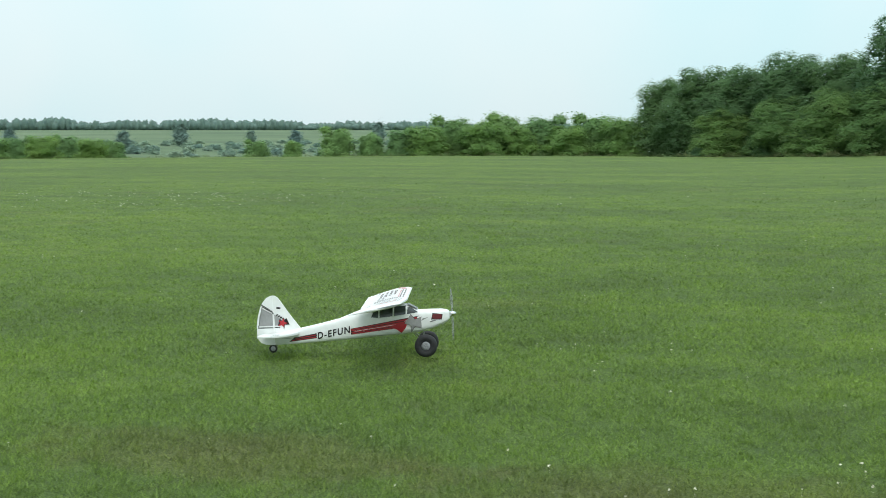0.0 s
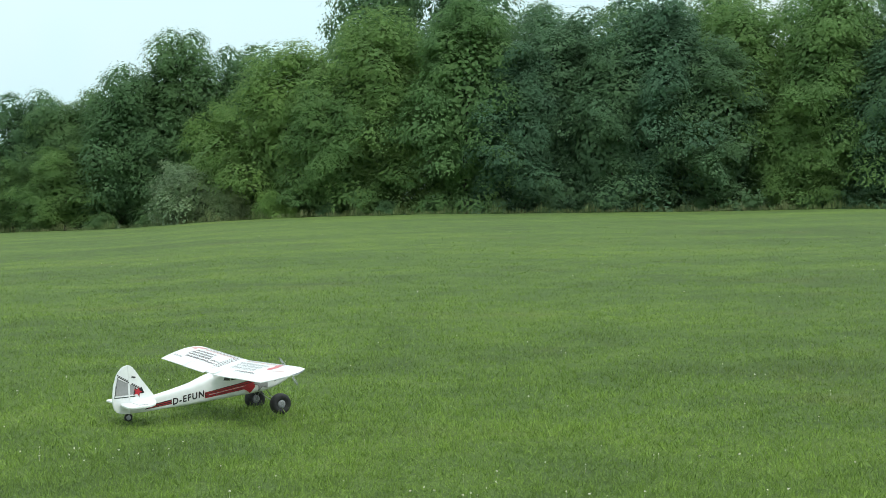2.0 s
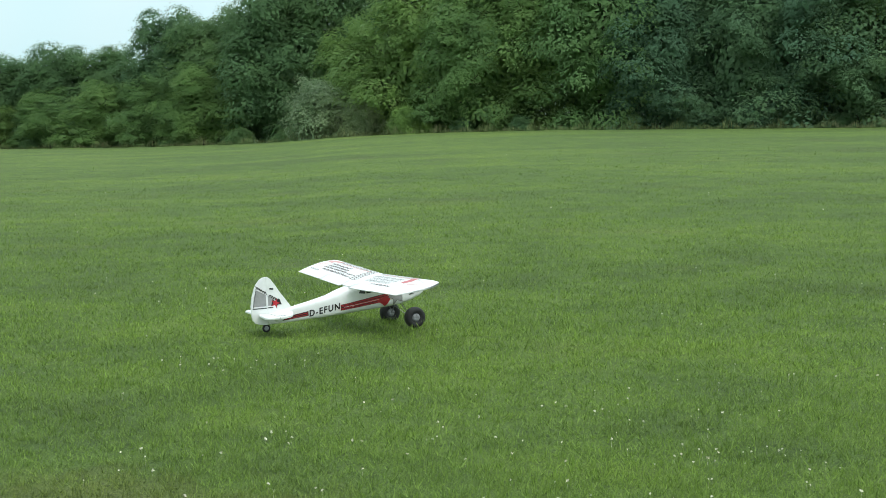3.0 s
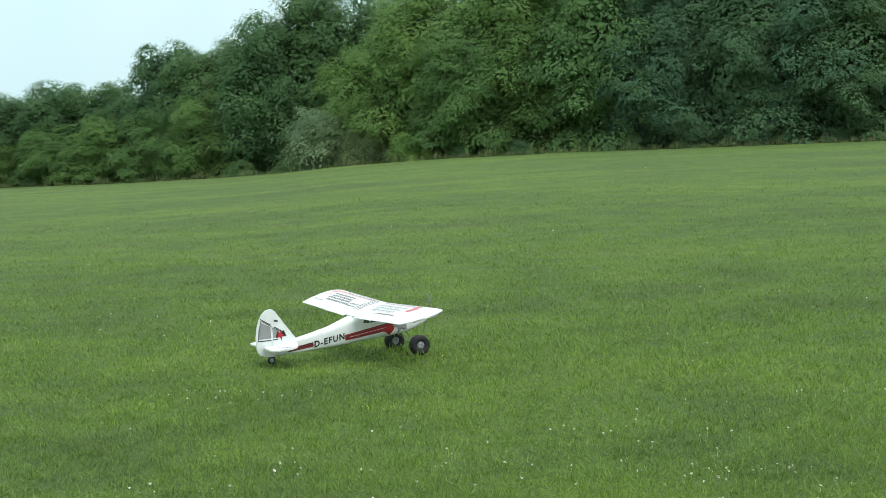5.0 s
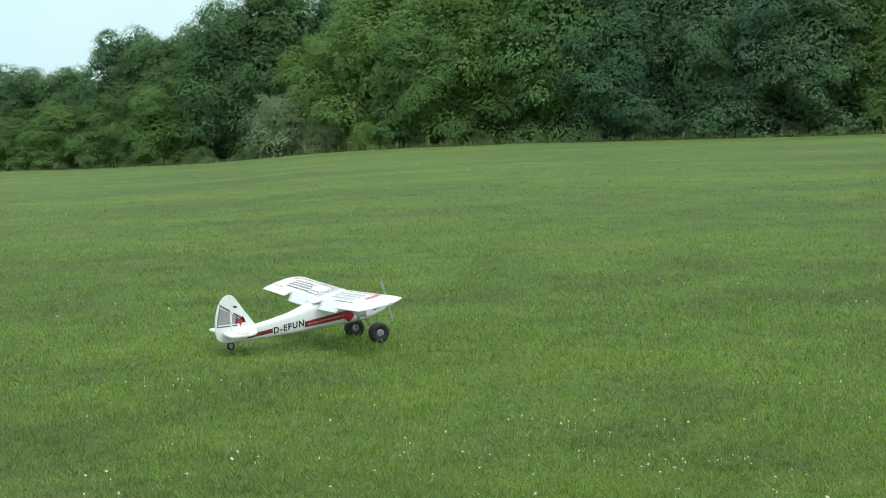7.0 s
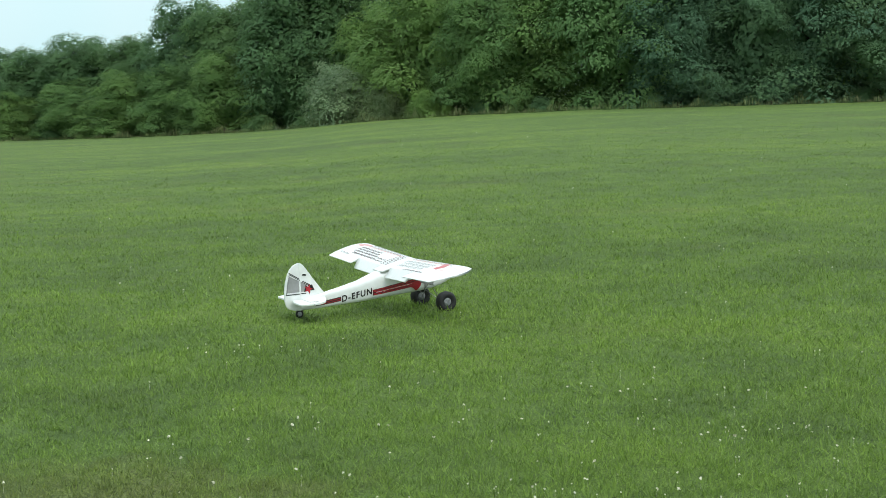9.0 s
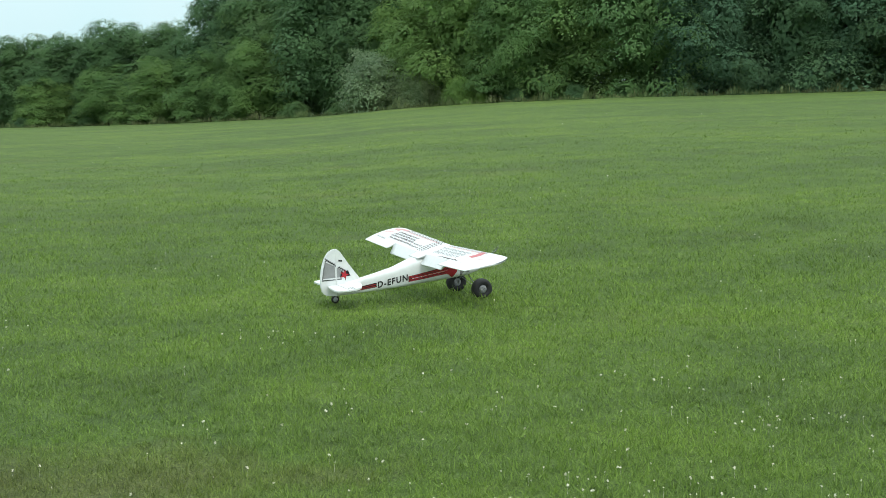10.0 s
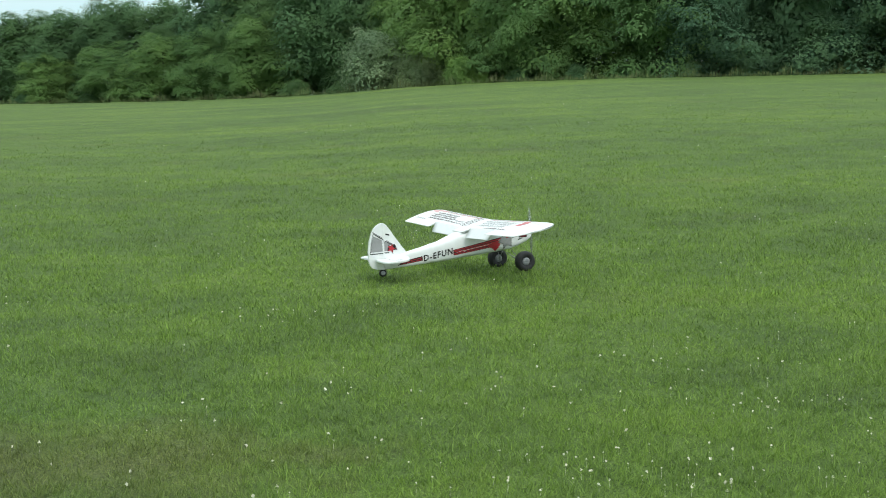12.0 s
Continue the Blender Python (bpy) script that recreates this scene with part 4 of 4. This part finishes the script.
            if step > 0.8 * long:
                spots.append((a + 0.3 * step, v + 0.35 * depth, 0.3 * step, 1.0 * depth))
            a += step + gap * rng.uniform(0.7, 1.6)
        return spots

    # port panel: three rows of heavy dark lettering, a small row behind them
    for v, lo, hi in ((0.29, 0.38, 0.74), (0.39, 0.36, 0.75), (0.49, 0.33, 0.75), (0.59, 0.31, 0.72)):
        bars("lettering_bar", DARK_GREY, row(lo, hi, v, 0.054, 0.019, 0.009))
    bars("lettering_bar", SILVER, row(0.74, 0.90, 0.70, 0.045, 0.018))
    bars("lettering_bar", DARK_GREY, row(0.16, 0.30, 0.62, 0.04, 0.016, 0.008) + row(0.16, 0.30, 0.52, 0.04, 0.016, 0.008))
    # columns of small checks across the middle
    for a in (0.035, 0.075, 0.115):
        bars("check", DARK_GREY, [(a, 0.20 + 0.052 * k, 0.020, 0.032) for k in range(10)])
    # starboard panel: paler outlined lettering
    for v, lo, hi in ((0.30, -0.56, -0.08), (0.42, -0.54, -0.10), (0.54, -0.52, -0.12)):
        bars("lettering_bar", SILVER, row(lo, hi, v, 0.046, 0.022, 0.012))
        bars("lettering_bar", SILVER, row(lo, hi, v + 0.07, 0.014, 0.020, 0.012))
    bars("lettering_bar", DARK_GREY, row(-0.62, -0.30, 0.69, 0.040, 0.020))
    # dotted double line behind the leading edge, then a red one
    for sgn, mat in ((1, DARK_GREY), (-1, SILVER)):
        for v in (0.085, 0.150):
            bars("dotted_stripe", mat, [(sgn * (0.06 + 0.031 * k), v, sgn * 0.023, 0.026) for k in range(22)])
        band("red_stripe", (sgn * 0.10, 0.190, sgn * 0.66, 0.195), (sgn * 0.10, 0.212, sgn * 0.66, 0.220), PALE_RED, wing, on_wing, 12)
    decal("arrow_print", [(0.72, 0.10), (0.84, 0.12), (0.90, 0.24), (0.86, 0.30), (0.78, 0.30), (0.80, 0.22), (0.70, 0.20)], PALE_RED, wing, on_wing, "faded red arrow print")
    band("line_print", (0.78, 0.36, 0.92, 0.50), (0.78, 0.385, 0.91, 0.52), PALE_RED, wing, on_wing, 6)
    decal("arrow_print", [(-0.62, 0.14), (-0.70, 0.12), (-0.72, 0.34), (-0.69, 0.50), (-0.62, 0.46), (-0.64, 0.32)], MID_RED, wing, on_wing, "light red arrow print")
    band("line_print", (-0.74, 0.20, -0.92, 0.34), (-0.74, 0.22, -0.92, 0.355), PALE_GREY, wing, on_wing, 6)
    band("line_print", (-0.76, 0.50, -0.90, 0.44), (-0.76, 0.52, -0.90, 0.46), PALE_RED, wing, on_wing, 6)

    # undercarriage
    wheels = []
    tyre = [(-0.014, 0.019), (-0.024, 0.028), (-0.027, 0.041), (-0.022, 0.050), (-0.010, WHEEL_R), (0.010, WHEEL_R), (0.022, 0.050), (0.027, 0.041), (0.024, 0.028), (0.014, 0.019)]
    for sgn in (-1, 1):
        w = part("wheel", lathe(tyre), RUBBER, ob, "big black foam tyre")
        w.matrix_basis = Matrix.Translation((0, sgn * 0.160, 0.009 if sgn < 0 else 0.0))
        part("rim", lathe([(-0.021, 0.006), (-0.022, 0.014), (-0.017, 0.021), (0.017, 0.021), (0.022, 0.014), (0.021, 0.006)], 20), GREY, w, "grey plastic rim")
        spokes = bmesh.new()
        for k in range(5):
            t = 2 * math.pi * k / 5
            bmesh.ops.create_cube(spokes, size=1.0, matrix=Matrix.Translation((0.012 * math.cos(t), -0.0225, 0.012 * math.sin(t))) @ Matrix.Rotation(-t, 4, "Y") @ Matrix.Diagonal((0.011, 0.004, 0.003, 1)))
        part("spoke", spokes, STEEL, w)
        wheels.append(w)
        part("undercarriage_leg", tube([(-0.015, sgn * 0.035, 0.068), (-0.006, sgn * 0.115, 0.012), (0, sgn * 0.128, 0.0045 - 0.0045 * sgn), (0, sgn * 0.186, 0.0045 - 0.0045 * sgn)], 0.0024), STEEL, ob, "bent steel wire leg")
        part("undercarriage_leg", tube([(-0.060, sgn * 0.035, 0.064), (-0.010, sgn * 0.112, 0.012)], 0.0020), STEEL, ob, "bent steel wire leg")
    tw = part("tail_wheel", lathe([(-0.004, 0.012), (-0.006, 0.016), (-0.004, 0.0205), (0.004, 0.0205), (0.006, 0.016), (0.004, 0.012)], 20), RUBBER, ob, "small black tail wheel")
    tw.matrix_basis = Matrix.Translation((-0.752, 0, 0.020))
    part("rim", lathe([(-0.005, 0.003), (-0.005, 0.012), (0.005, 0.012), (0.005, 0.003)], 16), GREY, tw)
    wheels.append(tw)
    part("tail_wheel_strut", tube([(-0.725, 0.0, 0.040), (-0.735, 0.012, 0.026), (-0.752, 0.013, 0.020), (-0.752, -0.011, 0.020)], 0.0016), STEEL, ob)
    part("control_rod", tube([(-0.60, -0.018, 0.055), (-0.72, -0.016, 0.070)], 0.0010, 6), STEEL, ob)

    # spinner and propeller
    prop = part("propeller", tube([(0, 0, -0.128), (0.001, 0, -0.08), (0.002, 0, 0), (0.001, 0, 0.08), (0, 0, 0.128)], [0.004, 0.0095, 0.007, 0.0095, 0.004], 8), PROP, ob, "two-bladed dark propeller")
    for v in prop.data.vertices:
        v.co.x *= 0.7
    prop.matrix_basis = Matrix.Translation((0.130, 0, 0.145))
    part("spinner", lathe([(-0.012, 0.012), (0.0, 0.014), (0.010, 0.012), (0.018, 0.006), (0.021, 0.001)], 18, "x"), ALUMINIUM, prop, "small silver spinner")
    return Plane(ob, prop, wheels, flaps)


aeroplane = build_aeroplane()


# ---- what moves ----
def motions():
    rows = (
        (0.0, -3.146, 6.385, 0.076, 24.7, -3.0, -2.9),
        (0.5, -2.037, 6.806, 0.091, 23.1, -3.4, -1.0),
        (1.0, -0.935, 7.268, 0.093, 24.0, -3.3, 0.4),
        (1.5, -0.174, 7.578, 0.095, 22.8, -3.0, -1.8),
        (2.0, 0.087, 7.701, 0.100, 23.8, -3.3, 0.1),
        (2.5, 0.097, 7.682, 0.099, 23.0, -3.0, 0.0),
        (3.0, 0.092, 7.689, 0.103, 23.7, -3.1, -0.2),
        (5.0, 0.088, 7.712, 0.096, 23.7, -3.1, 0.1),
        (6.0, 0.086, 7.725, 0.093, 23.8, -3.1, 0.2),
        (6.5, 0.087, 7.718, 0.094, 23.9, -3.3, -0.4),
        (7.0, 0.091, 7.732, 0.102, 23.3, -3.0, 0.1),
        (9.0, 0.131, 7.742, 0.094, 24.1, -2.8, 1.0),
        (10.5, 0.142, 7.740, 0.099, 23.7, -2.7, 2.2),
        (11.5, 0.142, 7.730, 0.099, 23.8, -2.7, 0.8),
        (11.8, 0.165, 7.744, 0.097, 24.0, -2.1, -1.4),
        (12.0, 0.372, 7.889, 0.105, 25.2, -2.8, -1.5),
    )
    walk(aeroplane.body, [(t, pose(x, y, z, roll, pitch, heading)) for t, x, y, z, heading, pitch, roll in rows])
    ts = [k / 30 for k in range(361)]
    xs = np.interp(ts, [r[0] for r in rows], [r[1] for r in rows])
    ys = np.interp(ts, [r[0] for r in rows], [r[2] for r in rows])
    gone = np.concatenate([[0], np.cumsum(np.hypot(np.diff(xs), np.diff(ys)))])
    for w, rad, at in ((aeroplane.wheels[0], WHEEL_R, (0, -0.160, 0.009)), (aeroplane.wheels[1], WHEEL_R, (0, 0.160, 0)), (aeroplane.wheels[2], 0.055, (-0.752, 0, 0.018))):
        walk(w, [(t, pose(*at, 0, math.degrees(g / rad), 0)) for t, g in zip(ts, gone)])
    walk(aeroplane.propeller, [(t, pose(0.130, 0, 0.145, 71.0 * k, 0, 0)) for k, t in enumerate(ts)])
    for fl in aeroplane.flaps:
        at = fl.matrix_basis.translation.copy()
        walk(fl, [(t, pose(at.x, at.y, at.z, 0, -d, 0)) for t, d in FLAP_ROWS])


FLAP_ROWS = ((0, 2), (5.2, 2), (5.4, 9), (5.5, 16), (5.6, 22), (5.8, 30), (6.0, 35), (6.2, 36), (12, 36))
motions()
